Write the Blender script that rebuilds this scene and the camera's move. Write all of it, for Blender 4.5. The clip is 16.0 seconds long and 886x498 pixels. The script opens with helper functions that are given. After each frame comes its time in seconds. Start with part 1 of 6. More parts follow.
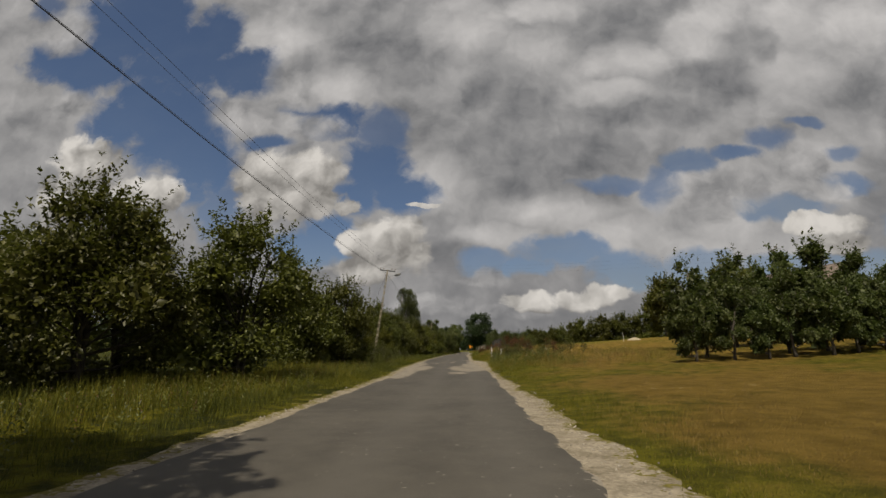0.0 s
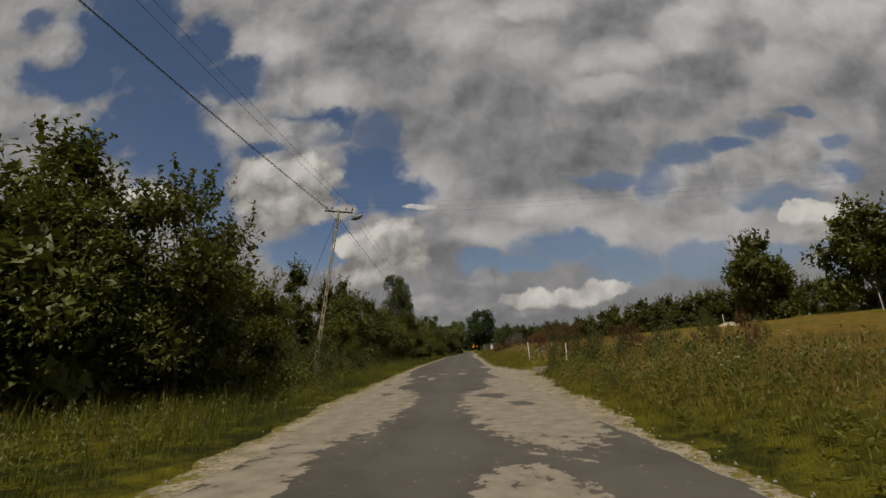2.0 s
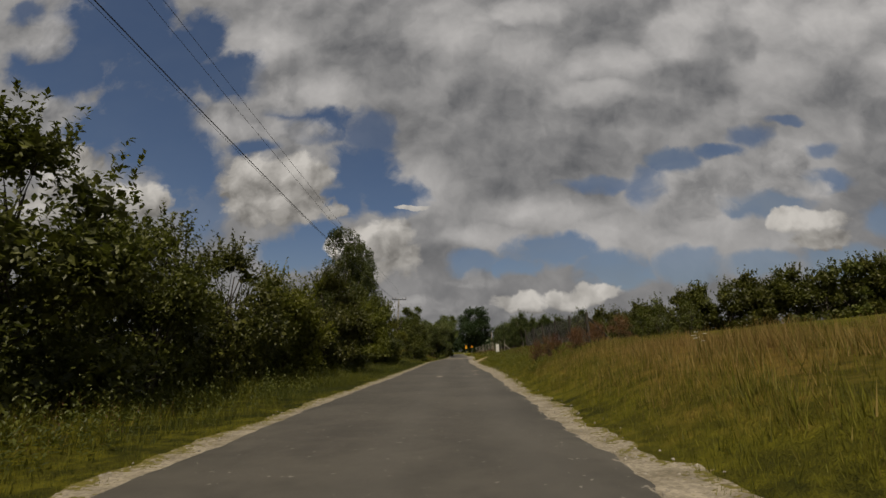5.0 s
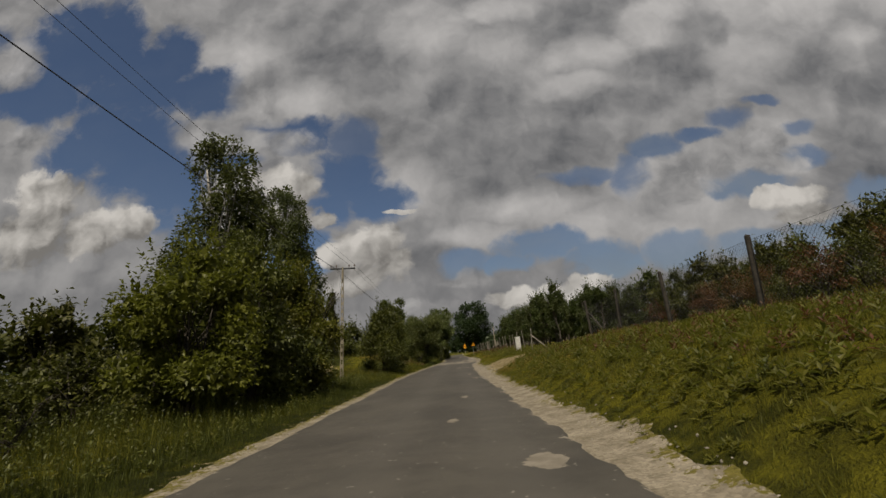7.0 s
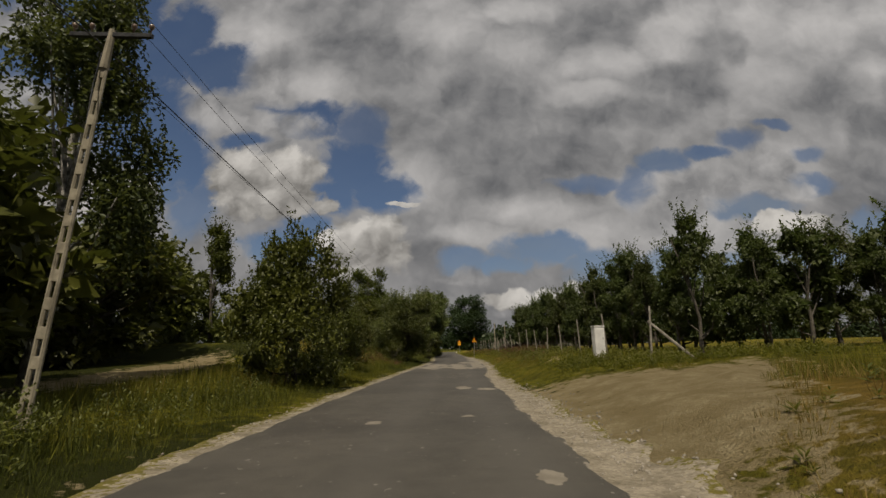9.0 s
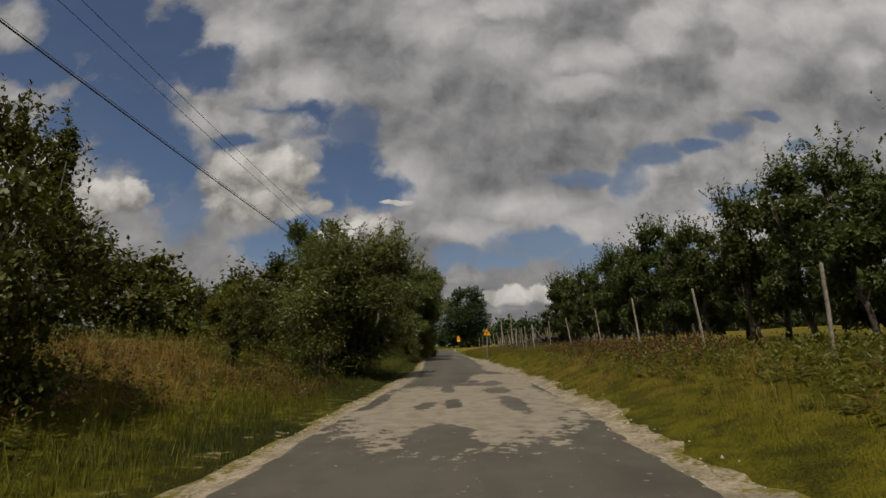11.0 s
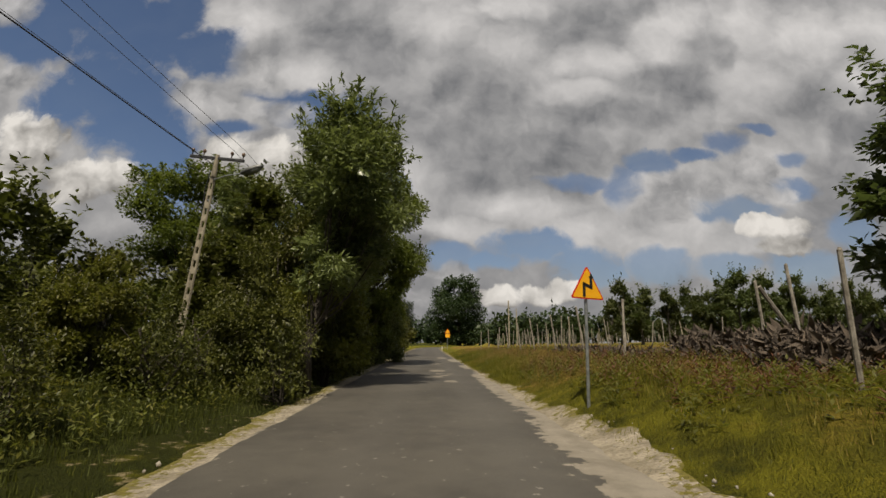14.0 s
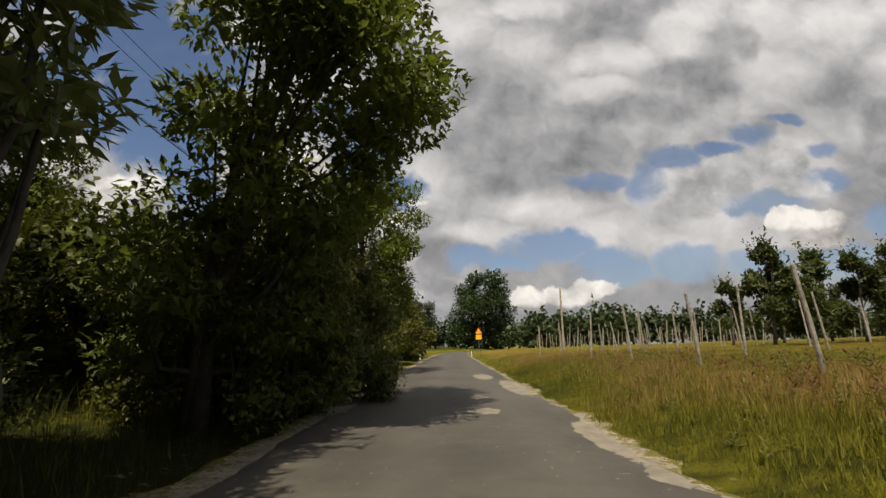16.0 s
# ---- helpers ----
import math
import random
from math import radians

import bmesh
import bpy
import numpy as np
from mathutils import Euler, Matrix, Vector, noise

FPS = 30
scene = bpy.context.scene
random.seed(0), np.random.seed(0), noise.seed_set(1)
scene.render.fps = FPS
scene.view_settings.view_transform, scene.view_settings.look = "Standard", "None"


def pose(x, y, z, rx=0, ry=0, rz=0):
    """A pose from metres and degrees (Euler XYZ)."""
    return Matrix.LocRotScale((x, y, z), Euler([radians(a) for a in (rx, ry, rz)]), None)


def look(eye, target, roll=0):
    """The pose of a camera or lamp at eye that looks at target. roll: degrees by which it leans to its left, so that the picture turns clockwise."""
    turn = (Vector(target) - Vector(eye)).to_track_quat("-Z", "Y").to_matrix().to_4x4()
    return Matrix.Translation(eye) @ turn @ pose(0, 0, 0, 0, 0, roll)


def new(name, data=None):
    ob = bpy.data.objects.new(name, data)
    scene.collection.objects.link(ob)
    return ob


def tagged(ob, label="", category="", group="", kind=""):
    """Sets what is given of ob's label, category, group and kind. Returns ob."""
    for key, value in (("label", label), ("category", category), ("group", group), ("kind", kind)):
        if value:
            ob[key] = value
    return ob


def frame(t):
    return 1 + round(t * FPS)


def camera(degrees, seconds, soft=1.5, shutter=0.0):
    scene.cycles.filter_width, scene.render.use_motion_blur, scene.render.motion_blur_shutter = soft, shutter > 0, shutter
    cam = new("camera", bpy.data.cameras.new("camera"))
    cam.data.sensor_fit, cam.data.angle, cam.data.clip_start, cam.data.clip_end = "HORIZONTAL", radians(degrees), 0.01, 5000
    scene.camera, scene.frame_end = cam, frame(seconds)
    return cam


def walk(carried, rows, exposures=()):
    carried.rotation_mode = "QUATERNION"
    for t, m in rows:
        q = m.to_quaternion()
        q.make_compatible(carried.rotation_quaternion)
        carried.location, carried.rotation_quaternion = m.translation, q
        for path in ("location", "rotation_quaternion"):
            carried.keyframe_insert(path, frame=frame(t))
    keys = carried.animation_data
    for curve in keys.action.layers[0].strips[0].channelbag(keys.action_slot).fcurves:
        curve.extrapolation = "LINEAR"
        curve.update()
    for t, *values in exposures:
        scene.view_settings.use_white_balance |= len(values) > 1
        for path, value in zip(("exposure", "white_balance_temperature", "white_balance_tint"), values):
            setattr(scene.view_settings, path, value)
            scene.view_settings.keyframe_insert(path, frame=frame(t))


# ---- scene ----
cam = camera(88.75, 16.0)
# seconds, x, y, z, yaw, pitch, roll
PATH = [
    (0.0, 0.000, -28.163, 1.351, 4.07, 12.53, 0.10),
    (0.5, -0.422, -22.732, 1.358, 6.65, 12.58, -0.70),
    (1.0, -0.826, -17.133, 1.350, 4.89, 12.56, 1.93),
    (1.5, -1.167, -11.364, 1.353, 3.50, 12.57, 4.51),
    (2.0, -1.562, -5.499, 1.322, 4.17, 12.63, 2.03),
    (2.5, -2.008, 0.421, 1.319, 5.47, 12.55, 1.22),
    (3.0, -2.252, 6.241, 1.309, 3.19, 12.40, 3.51),
    (3.5, -2.519, 11.317, 1.383, 1.04, 12.62, 1.24),
    (4.0, -2.613, 16.929, 1.343, 2.57, 12.45, 2.15),
    (6.5, -2.800, 47.640, 1.280, 3.43, 13.39, 0.38),
    (7.0, -3.023, 54.185, 1.372, 2.76, 12.94, 5.70),
    (7.5, -3.127, 60.298, 1.355, -0.12, 12.43, 0.80),
    (8.0, -3.282, 66.112, 1.397, 1.34, 12.20, 1.14),
    (8.5, -3.509, 71.618, 1.340, 1.49, 12.80, 0.46),
    (9.0, -3.914, 76.979, 1.338, 1.63, 12.39, 0.86),
    (11.5, -4.374, 106.577, 1.394, 1.15, 11.92, 2.22),
    (12.0, -4.326, 112.417, 1.363, 0.80, 11.75, 2.30),
    (12.5, -4.176, 117.519, 1.359, 0.70, 12.29, 3.98),
    (13.0, -4.155, 122.413, 1.343, -0.33, 11.71, 2.92),
    (13.5, -4.143, 126.817, 1.381, -1.31, 11.63, 2.74),
    (14.0, -4.081, 131.309, 1.323, -0.24, 11.67, -0.27),
    (14.5, -4.072, 135.182, 1.244, 0.53, 11.58, 0.36),
    (15.0, -4.207, 139.732, 1.324, 0.89, 11.24, 0.37),
    (15.5, -4.531, 144.887, 1.346, 1.73, 11.92, 0.83),
    (16.0, -4.797, 150.226, 1.354, 2.68, 12.14, 0.77),
]
walk(cam, [(t, pose(x, y, z, 90 + pitch, roll, yaw)) for t, x, y, z, yaw, pitch, roll in PATH],
     [(0.0, 0.0), (1.5, -0.1), (2.5, -0.3), (4.0, -0.25), (7.0, -0.22), (9.0, -0.2), (12.0, -0.05), (13.0, 0.15), (14.5, 0.3), (16.0, 0.56)])

# ---- sky and sun ----
# clouds as soft ellipses on the plane (x / y, z / y) of the view direction: centre and half axes
GAPS = [(-1.09, 0.758, 0.105, 0.062), (-0.99, 0.763, 0.104, 0.107), (-0.91, 0.570, 0.080, 0.083), (-0.91, 0.868, 0.159, 0.142),
        (-0.78, 0.730, 0.146, 0.144), (-0.75, 0.565, 0.108, 0.144), (-0.67, 0.451, 0.089, 0.112), (-0.59, 0.699, 0.102, 0.066),
        (-0.68, 0.808, 0.078, 0.089), (-0.84, 0.645, 0.076, 0.111), (-0.34, 0.551, 0.090, 0.050), (-0.24, 0.423, 0.079, 0.076),
        (-0.18, 0.358, 0.086, 0.046), (-0.28, 0.354, 0.070, 0.049), (-0.34, 0.254, 0.061, 0.055), (-0.41, 0.229, 0.092, 0.039),
        (-0.50, 0.504, 0.065, 0.024), (0.19, 0.213, 0.095, 0.036), (0.12, 0.180, 0.069, 0.021), (0.33, 0.166, 0.075, 0.043),
        (0.49, 0.417, 0.060, 0.031), (0.59, 0.428, 0.066, 0.017), (0.67, 0.301, 0.091, 0.030), (0.60, 0.297, 0.041, 0.032)]
THIN = [(0.43, 0.360, 0.039, 0.047), (0.75, 0.500, 0.037, 0.012), (0.67, 0.463, 0.045, 0.026), (0.82, 0.432, 0.036, 0.020),
        (0.82, 0.355, 0.051, 0.025), (0.32, 0.370, 0.078, 0.019), (0.82, 0.164, 0.086, 0.035), (0.64, 0.168, 0.074, 0.025),
        (0.93, 0.251, 0.050, 0.039), (0.03, 0.191, 0.063, 0.026), (-1.10, 0.767, 0.059, 0.041), (-0.21, 0.524, 0.055, 0.059),
        (-1.16, 0.921, 0.046, 0.035), (0.49, 0.172, 0.074, 0.032), (-0.61, 0.336, 0.054, 0.069), (-0.44, 0.592, 0.042, 0.018)]
HEAPS = [(-0.97, 0.468, 0.097, 0.081), (-1.00, 0.375, 0.103, 0.092), (-0.76, 0.375, 0.075, 0.056), (-0.86, 0.357, 0.081, 0.070),
         (-0.49, 0.416, 0.095, 0.069), (-0.39, 0.413, 0.101, 0.068), (-0.43, 0.344, 0.146, 0.062), (-0.30, 0.324, 0.037, 0.027),
         (-0.12, 0.327, 0.039, 0.008), (-0.20, 0.250, 0.097, 0.056), (-0.14, 0.202, 0.058, 0.055), (-0.27, 0.242, 0.049, 0.027),
         (-0.23, 0.178, 0.102, 0.036), (0.76, 0.258, 0.090, 0.029), (0.79, 0.216, 0.074, 0.034), (0.22, 0.104, 0.099, 0.027),
         (0.29, 0.117, 0.059, 0.020), (0.12, 0.106, 0.068, 0.025)]
TUFTS = [(-0.60, 0.575, 0.073, 0.037), (-0.50, 0.556, 0.084, 0.033), (-0.39, 0.538, 0.104, 0.039), (-0.45, 0.615, 0.070, 0.034),
         (-1.10, 0.850, 0.083, 0.065), (-1.05, 0.626, 0.069, 0.041), (-0.46, 0.686, 0.071, 0.045), (-0.44, 0.480, 0.082, 0.021),
         (0.73, 0.392, 0.077, 0.063), (0.58, 0.355, 0.141, 0.041), (0.51, 0.303, 0.089, 0.047), (0.76, 0.336, 0.076, 0.027),
         (0.02, 0.153, 0.063, 0.018), (0.06, 0.083, 0.124, 0.017), (-0.09, 0.099, 0.087, 0.022)]
PALE = [(0.53, 0.745, 0.063, 0.061), (0.59, 0.799, 0.077, 0.046), (0.77, 0.768, 0.076, 0.081), (0.90, 0.746, 0.138, 0.072),
        (0.75, 0.619, 0.081, 0.061), (1.00, 0.617, 0.047, 0.061), (0.17, 0.727, 0.070, 0.048), (-0.02, 0.807, 0.086, 0.066),
        (0.33, 0.603, 0.068, 0.027), (-0.32, 0.650, 0.063, 0.050), (0.55, 0.349, 0.154, 0.047), (0.76, 0.413, 0.065, 0.050),
        (0.34, 0.235, 0.114, 0.047), (-0.10, 0.383, 0.080, 0.056), (0.56, 0.248, 0.088, 0.039), (0.19, 0.306, 0.103, 0.038),
        (-0.50, 0.801, 0.088, 0.060), (0.17, 0.841, 0.086, 0.033), (0.38, 0.687, 0.083, 0.038), (0.57, 0.209, 0.187, 0.039),
        (0.06, 0.249, 0.090, 0.026), (1.06, 0.772, 0.069, 0.064)]
DEEP = [(0.08, 0.434, 0.160, 0.074), (0.28, 0.442, 0.159, 0.054), (0.60, 0.608, 0.108, 0.046), (0.90, 0.583, 0.146, 0.039),
        (0.95, 0.358, 0.076, 0.096), (1.02, 0.490, 0.078, 0.072), (0.06, 0.598, 0.110, 0.055), (-0.21, 0.741, 0.114, 0.081),
        (-0.04, 0.206, 0.077, 0.031), (-0.14, 0.544, 0.082, 0.060), (0.33, 0.793, 0.099, 0.049), (0.42, 0.547, 0.121, 0.036),
        (0.77, 0.184, 0.074, 0.015), (-0.43, 0.331, 0.080, 0.033), (0.27, 0.344, 0.104, 0.025), (0.54, 0.649, 0.082, 0.031),
        (0.70, 0.698, 0.027, 0.047)]
SUN_WAY = Vector((-0.08, -0.57, 1.0)).normalized()
SUN_POWER, SKY_POWER, SKY_TINT = 4.0, 0.112, (0.52, 0.52, 0.55)


class Nodes:
    """Short hands for building a node tree."""

    def __init__(self, tree):
        self.t = tree

    def add(self, kind, ins=()):
        n = self.t.nodes.new(kind)
        for k, v in (ins.items() if isinstance(ins, dict) else enumerate(ins)):
            if v is None:
                continue
            if isinstance(v, bpy.types.NodeSocket):
                self.t.links.new(v, n.inputs[k])
            else:
                n.inputs[k].default_value = v
        return n

    def m(self, op, a, b=0.0, c=None, clamp=False):
        n = self.add("ShaderNodeMath", (a, b) if c is None else (a, b, c))
        n.operation, n.use_clamp = op, clamp
        return n.outputs[0]

    def v(self, op, a, b=(0, 0, 0)):
        n = self.add("ShaderNodeVectorMath", (a, b))
        n.operation = op
        return n.outputs["Value"] if op in ("DOT_PRODUCT", "LENGTH") else n.outputs["Vector"]

    def noise(self, vec, scale, detail=4.0, rough=0.55, out="Fac"):
        return self.add("ShaderNodeTexNoise", {"Vector": vec, "Scale": scale, "Detail": detail, "Roughness": rough}).outputs[out]

    def step(self, x, lo, hi, a=0.0, b=1.0):
        n = self.add("ShaderNodeMapRange", (x, lo, hi, a, b))
        n.interpolation_type = "SMOOTHSTEP"
        return n.outputs[0]

    def mix(self, f, a, b, how="MIX"):
        n = self.add("ShaderNodeMix")
        n.data_type, n.blend_type = "RGBA", how
        for i, val in ((0, f), (6, a), (7, b)):
            if isinstance(val, bpy.types.NodeSocket):
                self.t.links.new(val, n.inputs[i])
            else:
                n.inputs[i].default_value = val if i == 0 else (*val[:3], 1)
        return n.outputs[2]

    def link(self, a, b):
        self.t.links.new(a, b)


def make_sky():
    world = bpy.data.worlds.new("sky")
    scene.world = world
    world.use_nodes = True
    n = Nodes(world.node_tree)
    n.t.nodes.clear()
    sky = n.add("ShaderNodeTexSky")
    sky.sky_type, sky.sun_disc, sky.altitude, sky.dust_density = "NISHITA", False, 200, 0.8
    sky.sun_elevation, sky.sun_rotation = math.asin(SUN_WAY.z), math.atan2(SUN_WAY.x, SUN_WAY.y)
    blue = n.mix(1.0, n.mix(1.0, sky.outputs[0], SKY_TINT, "MULTIPLY"), (SKY_POWER,) * 3, "MULTIPLY")
    way = n.add("ShaderNodeTexCoord").outputs["Generated"]
    sep = n.add("ShaderNodeSeparateXYZ", (way,))
    x, y, z = sep.outputs
    ahead = n.step(y, 0.05, 0.3)
    ys = n.m("MAXIMUM", y, 0.05)
    flat = n.add("ShaderNodeCombineXYZ", (n.m("DIVIDE", x, ys), n.m("DIVIDE", z, ys), 0.0)).outputs[0]
    dz = n.m("MAXIMUM", n.m("ADD", z, 0.16), 0.05)
    deck = n.add("ShaderNodeCombineXYZ", (n.m("DIVIDE", x, dz), n.m("DIVIDE", y, dz), 0.0)).outputs[0]
    big = n.noise(deck, 1.6, 7, 0.6)

    def field(rows, at):
        total = None
        for cx, cy, rx, ry in rows:
            d = n.v("MULTIPLY", n.v("SUBTRACT", at, (cx, cy, 0)), (1 / rx, 1 / ry, 0))
            k = n.m("SUBTRACT", 1.0, n.v("DOT_PRODUCT", d, d))
            total = k if total is None else n.m("SMOOTH_MAX", total, k, 0.25)
        return total

    def noise_way(scale, detail, amp):
        return n.v("MULTIPLY", n.v("SUBTRACT", n.noise(flat, scale, detail, 0.55, "Color"), (0.5, 0.5, 0.5)), (amp, amp * 0.8, 0))

    flat = n.v("ADD", flat, n.v("ADD", noise_way(5.0, 2, 0.07), noise_way(19.0, 4, 0.045)))

    def puffs(at, scale=9.0, detail=3.0):
        v = n.add("ShaderNodeTexVoronoi", {"Vector": at, "Scale": scale, "Detail": detail, "Roughness": 0.6})
        v.feature, v.normalize = "SMOOTH_F1", True
        v.inputs["Smoothness"].default_value = 0.6
        return n.m("SUBTRACT", 1.0, v.outputs["Distance"])

    def slope(make, shift, share):
        """How far a height field falls towards the light."""
        return n.m("MULTIPLY", n.m("SUBTRACT", make(flat), make(n.v("ADD", flat, shift))), share)

    lump, curl = n.noise(flat, 8.0, 6, 0.55), n.noise(flat, 24.0, 5, 0.6)
    swell = n.noise(n.v("MULTIPLY", flat, (1.0, 1.6, 1.0)), 3.2, 5, 0.5)
    relief = n.m("ADD", slope(lambda p: n.noise(p, 7.0, 6, 0.55), (-0.025, 0.04, 0), 0.42), slope(lambda p: puffs(p, 10.0), (-0.015, 0.03, 0), 0.34))
    billow = n.m("ADD", slope(lambda p: n.noise(p, 4.0, 3, 0.5), (-0.05, 0.08, 0), 0.34), slope(lambda p: puffs(p, 5.0, 2.0), (-0.03, 0.05, 0), 0.30))
    edge = n.m("ADD", n.m("MULTIPLY", n.m("SUBTRACT", lump, 0.5), 2.6), n.m("MULTIPLY", n.m("SUBTRACT", curl, 0.5), 1.6))
    gap = n.step(n.m("ADD", field(GAPS, flat), edge), -0.75, 0.55)
    thin = n.m("MULTIPLY", n.step(n.m("ADD", field(THIN, flat), edge), -1.1, 0.6), 0.85)
    gap = n.m("MULTIPLY", n.m("MULTIPLY", n.m("MAXIMUM", gap, thin), n.step(x, -0.1, 0.4, 1.0, 0.92)), ahead)
    gap_back = n.m("MULTIPLY", n.step(big, 0.52, 0.60), n.m("SUBTRACT", 1.0, ahead))
    heap_f = n.m("ADD", field(HEAPS, flat), n.m("MULTIPLY", edge, 0.9))
    heap_up = field(HEAPS, n.v("ADD", flat, (-0.022, 0.040, 0)))
    lit = n.m("MINIMUM", n.m("MAXIMUM", n.m("SUBTRACT", field(HEAPS, flat), heap_up), -0.8), 1.0)
    heap = n.m("MULTIPLY", n.step(heap_f, 0.0, 0.5), ahead)
    tuft = n.m("MULTIPLY", n.step(n.m("ADD", field(TUFTS, flat), edge), -0.5, 0.9), n.m("MULTIPLY", ahead, 0.92))
    soft_noise = n.m("MULTIPLY", edge, 0.45)
    pale = n.m("MULTIPLY", n.step(n.m("ADD", field(PALE, flat), soft_noise), -1.7, 1.3), ahead)
    deep = n.m("MULTIPLY", n.step(n.m("ADD", field(DEEP, flat), soft_noise), -1.5, 1.3), ahead)

    def tone(lum):
        return n.add("ShaderNodeCombineXYZ", (n.m("SUBTRACT", n.m("MULTIPLY", lum, 1.06), 0.010), lum, n.m("ADD", n.m("MULTIPLY", lum, 0.94), 0.014))).outputs[0]

    lum = n.m("ADD", 0.292, n.m("MULTIPLY", n.m("SUBTRACT", swell, 0.5), 0.10))
    lum = n.m("ADD", lum, n.m("MULTIPLY", pale, 0.17))
    lum = n.m("MULTIPLY", lum, n.m("SUBTRACT", 1.0, n.m("MULTIPLY", deep, 0.30)))
    lum = n.m("MAXIMUM", n.m("ADD", lum, n.m("ADD", n.m("MULTIPLY", billow, 0.34), n.m("MULTIPLY", relief, 0.72))), 0.10)
    # small white tufts and the heaped clouds: bright crowns towards the sun, greyer feet
    puff_lum = n.m("MAXIMUM", n.m("ADD", 0.31, n.m("ADD", n.m("MULTIPLY", relief, 1.4), n.m("MULTIPLY", billow, 0.6))), 0.2)
    rise = n.m("ADD", n.m("ADD", 0.34, n.m("MULTIPLY", lit, 0.15)), n.m("ADD", n.m("MULTIPLY", relief, 2.3), n.m("MULTIPLY", billow, 0.5)))
    rise = n.m("MINIMUM", n.m("MAXIMUM", rise, 0.20), 0.62)
    white = n.add("ShaderNodeCombineXYZ", (n.m("MULTIPLY", rise, 1.06), rise, n.m("MULTIPLY", rise, 0.92))).outputs[0]
    veil = n.m("MAXIMUM", n.step(z, 0.0, 0.30, 0.55, 0.0), n.m("MULTIPLY", n.step(swell, 0.35, 0.75), n.step(x, -0.3, 0.3, 0.10, 0.70)))
    hazy = n.mix(veil, blue, (0.21, 0.245, 0.285))
    lum = n.m("MULTIPLY", lum, n.step(z, 0.05, 0.32, 0.76, 1.0))
    col = n.mix(n.m("MAXIMUM", gap, gap_back), tone(lum), hazy)
    col = n.mix(tuft, col, tone(puff_lum))
    col = n.mix(heap, col, white)
    back = n.add("ShaderNodeBackground", (col, 1.0))
    n.link(back.outputs[0], n.add("ShaderNodeOutputWorld").inputs[0])


make_sky()
sun = new("sun", bpy.data.lights.new("sun", "SUN"))
sun.data.energy, sun.data.angle, sun.data.color = SUN_POWER, radians(0.6), (1.0, 0.89, 0.71)
sun.matrix_world = look(SUN_WAY * 60, (0, 0, 0))

# ---- materials ----


def material(name):
    mat = bpy.data.materials.new(name)
    mat.use_nodes = True
    n = Nodes(mat.node_tree)
    n.t.nodes.clear()
    out = n.add("ShaderNodeOutputMaterial")
    return mat, n, out


def plain(name, a, b, scale=6.0, rough=0.7, metal=0.0, bump=0.15, fine=60.0, tweak=0.25):
    """A surface of two colours mixed by stains, with a fine grain and relief."""
    mat, n, out = material(name)
    at = n.add("ShaderNodeTexCoord").outputs["Object"]
    stains = n.noise(at, scale, 6, 0.6)
    grain = n.noise(at, fine, 3, 0.6)
    col = n.mix(n.step(stains, 0.35, 0.68), a, b)
    rnd = n.add("ShaderNodeObjectInfo").outputs["Random"]
    val = n.m("ADD", n.m("ADD", 0.88, n.m("MULTIPLY", grain, tweak)), n.m("MULTIPLY", n.m("SUBTRACT", rnd, 0.5), 0.2))
    hsv = n.add("ShaderNodeHueSaturation", {"Value": val, "Color": col}).outputs[0]
    bmp = n.add("ShaderNodeBump", {"Strength": bump, "Distance": 0.02, "Height": n.m("ADD", grain, stains)}).outputs[0]
    p = n.add("ShaderNodeBsdfPrincipled", {"Base Color": hsv, "Roughness": n.m("ADD", rough - 0.08, n.m("MULTIPLY", stains, 0.16)),
                                          "Metallic": metal, "Normal": bmp})
    n.link(p.outputs[0], out.inputs[0])
    return mat


def leafy(name, dark, light, through_col, share=0.35, patch=0.7, rough=0.5):
    """Leaves: each one varies, light passes through them."""
    mat, n, out = material(name)
    at = n.add("ShaderNodeTexCoord").outputs["Object"]
    isle = n.add("ShaderNodeNewGeometry").outputs["Random Per Island"]
    clump = n.noise(at, patch, 3, 0.6)
    f = n.m("ADD", n.m("MULTIPLY", isle, 0.55), n.m("MULTIPLY", n.step(clump, 0.3, 0.7), 0.45))
    col = n.mix(f, dark, light)
    rnd = n.add("ShaderNodeObjectInfo").outputs["Random"]
    col = n.add("ShaderNodeHueSaturation", {"Hue": n.m("ADD", 0.485, n.m("MULTIPLY", rnd, 0.03)),
                                            "Value": n.m("ADD", 0.8, n.m("MULTIPLY", rnd, 0.4)), "Color": col}).outputs[0]
    p = n.add("ShaderNodeBsdfPrincipled", {"Base Color": col, "Roughness": rough, "Specular IOR Level": 0.35})
    tr = n.add("ShaderNodeBsdfTranslucent", {"Color": n.mix(0.6, col, through_col)})
    mixed = n.add("ShaderNodeMixShader", (share, p.outputs[0], tr.outputs[0]))
    n.link(mixed.outputs[0], out.inputs[0])
    return mat


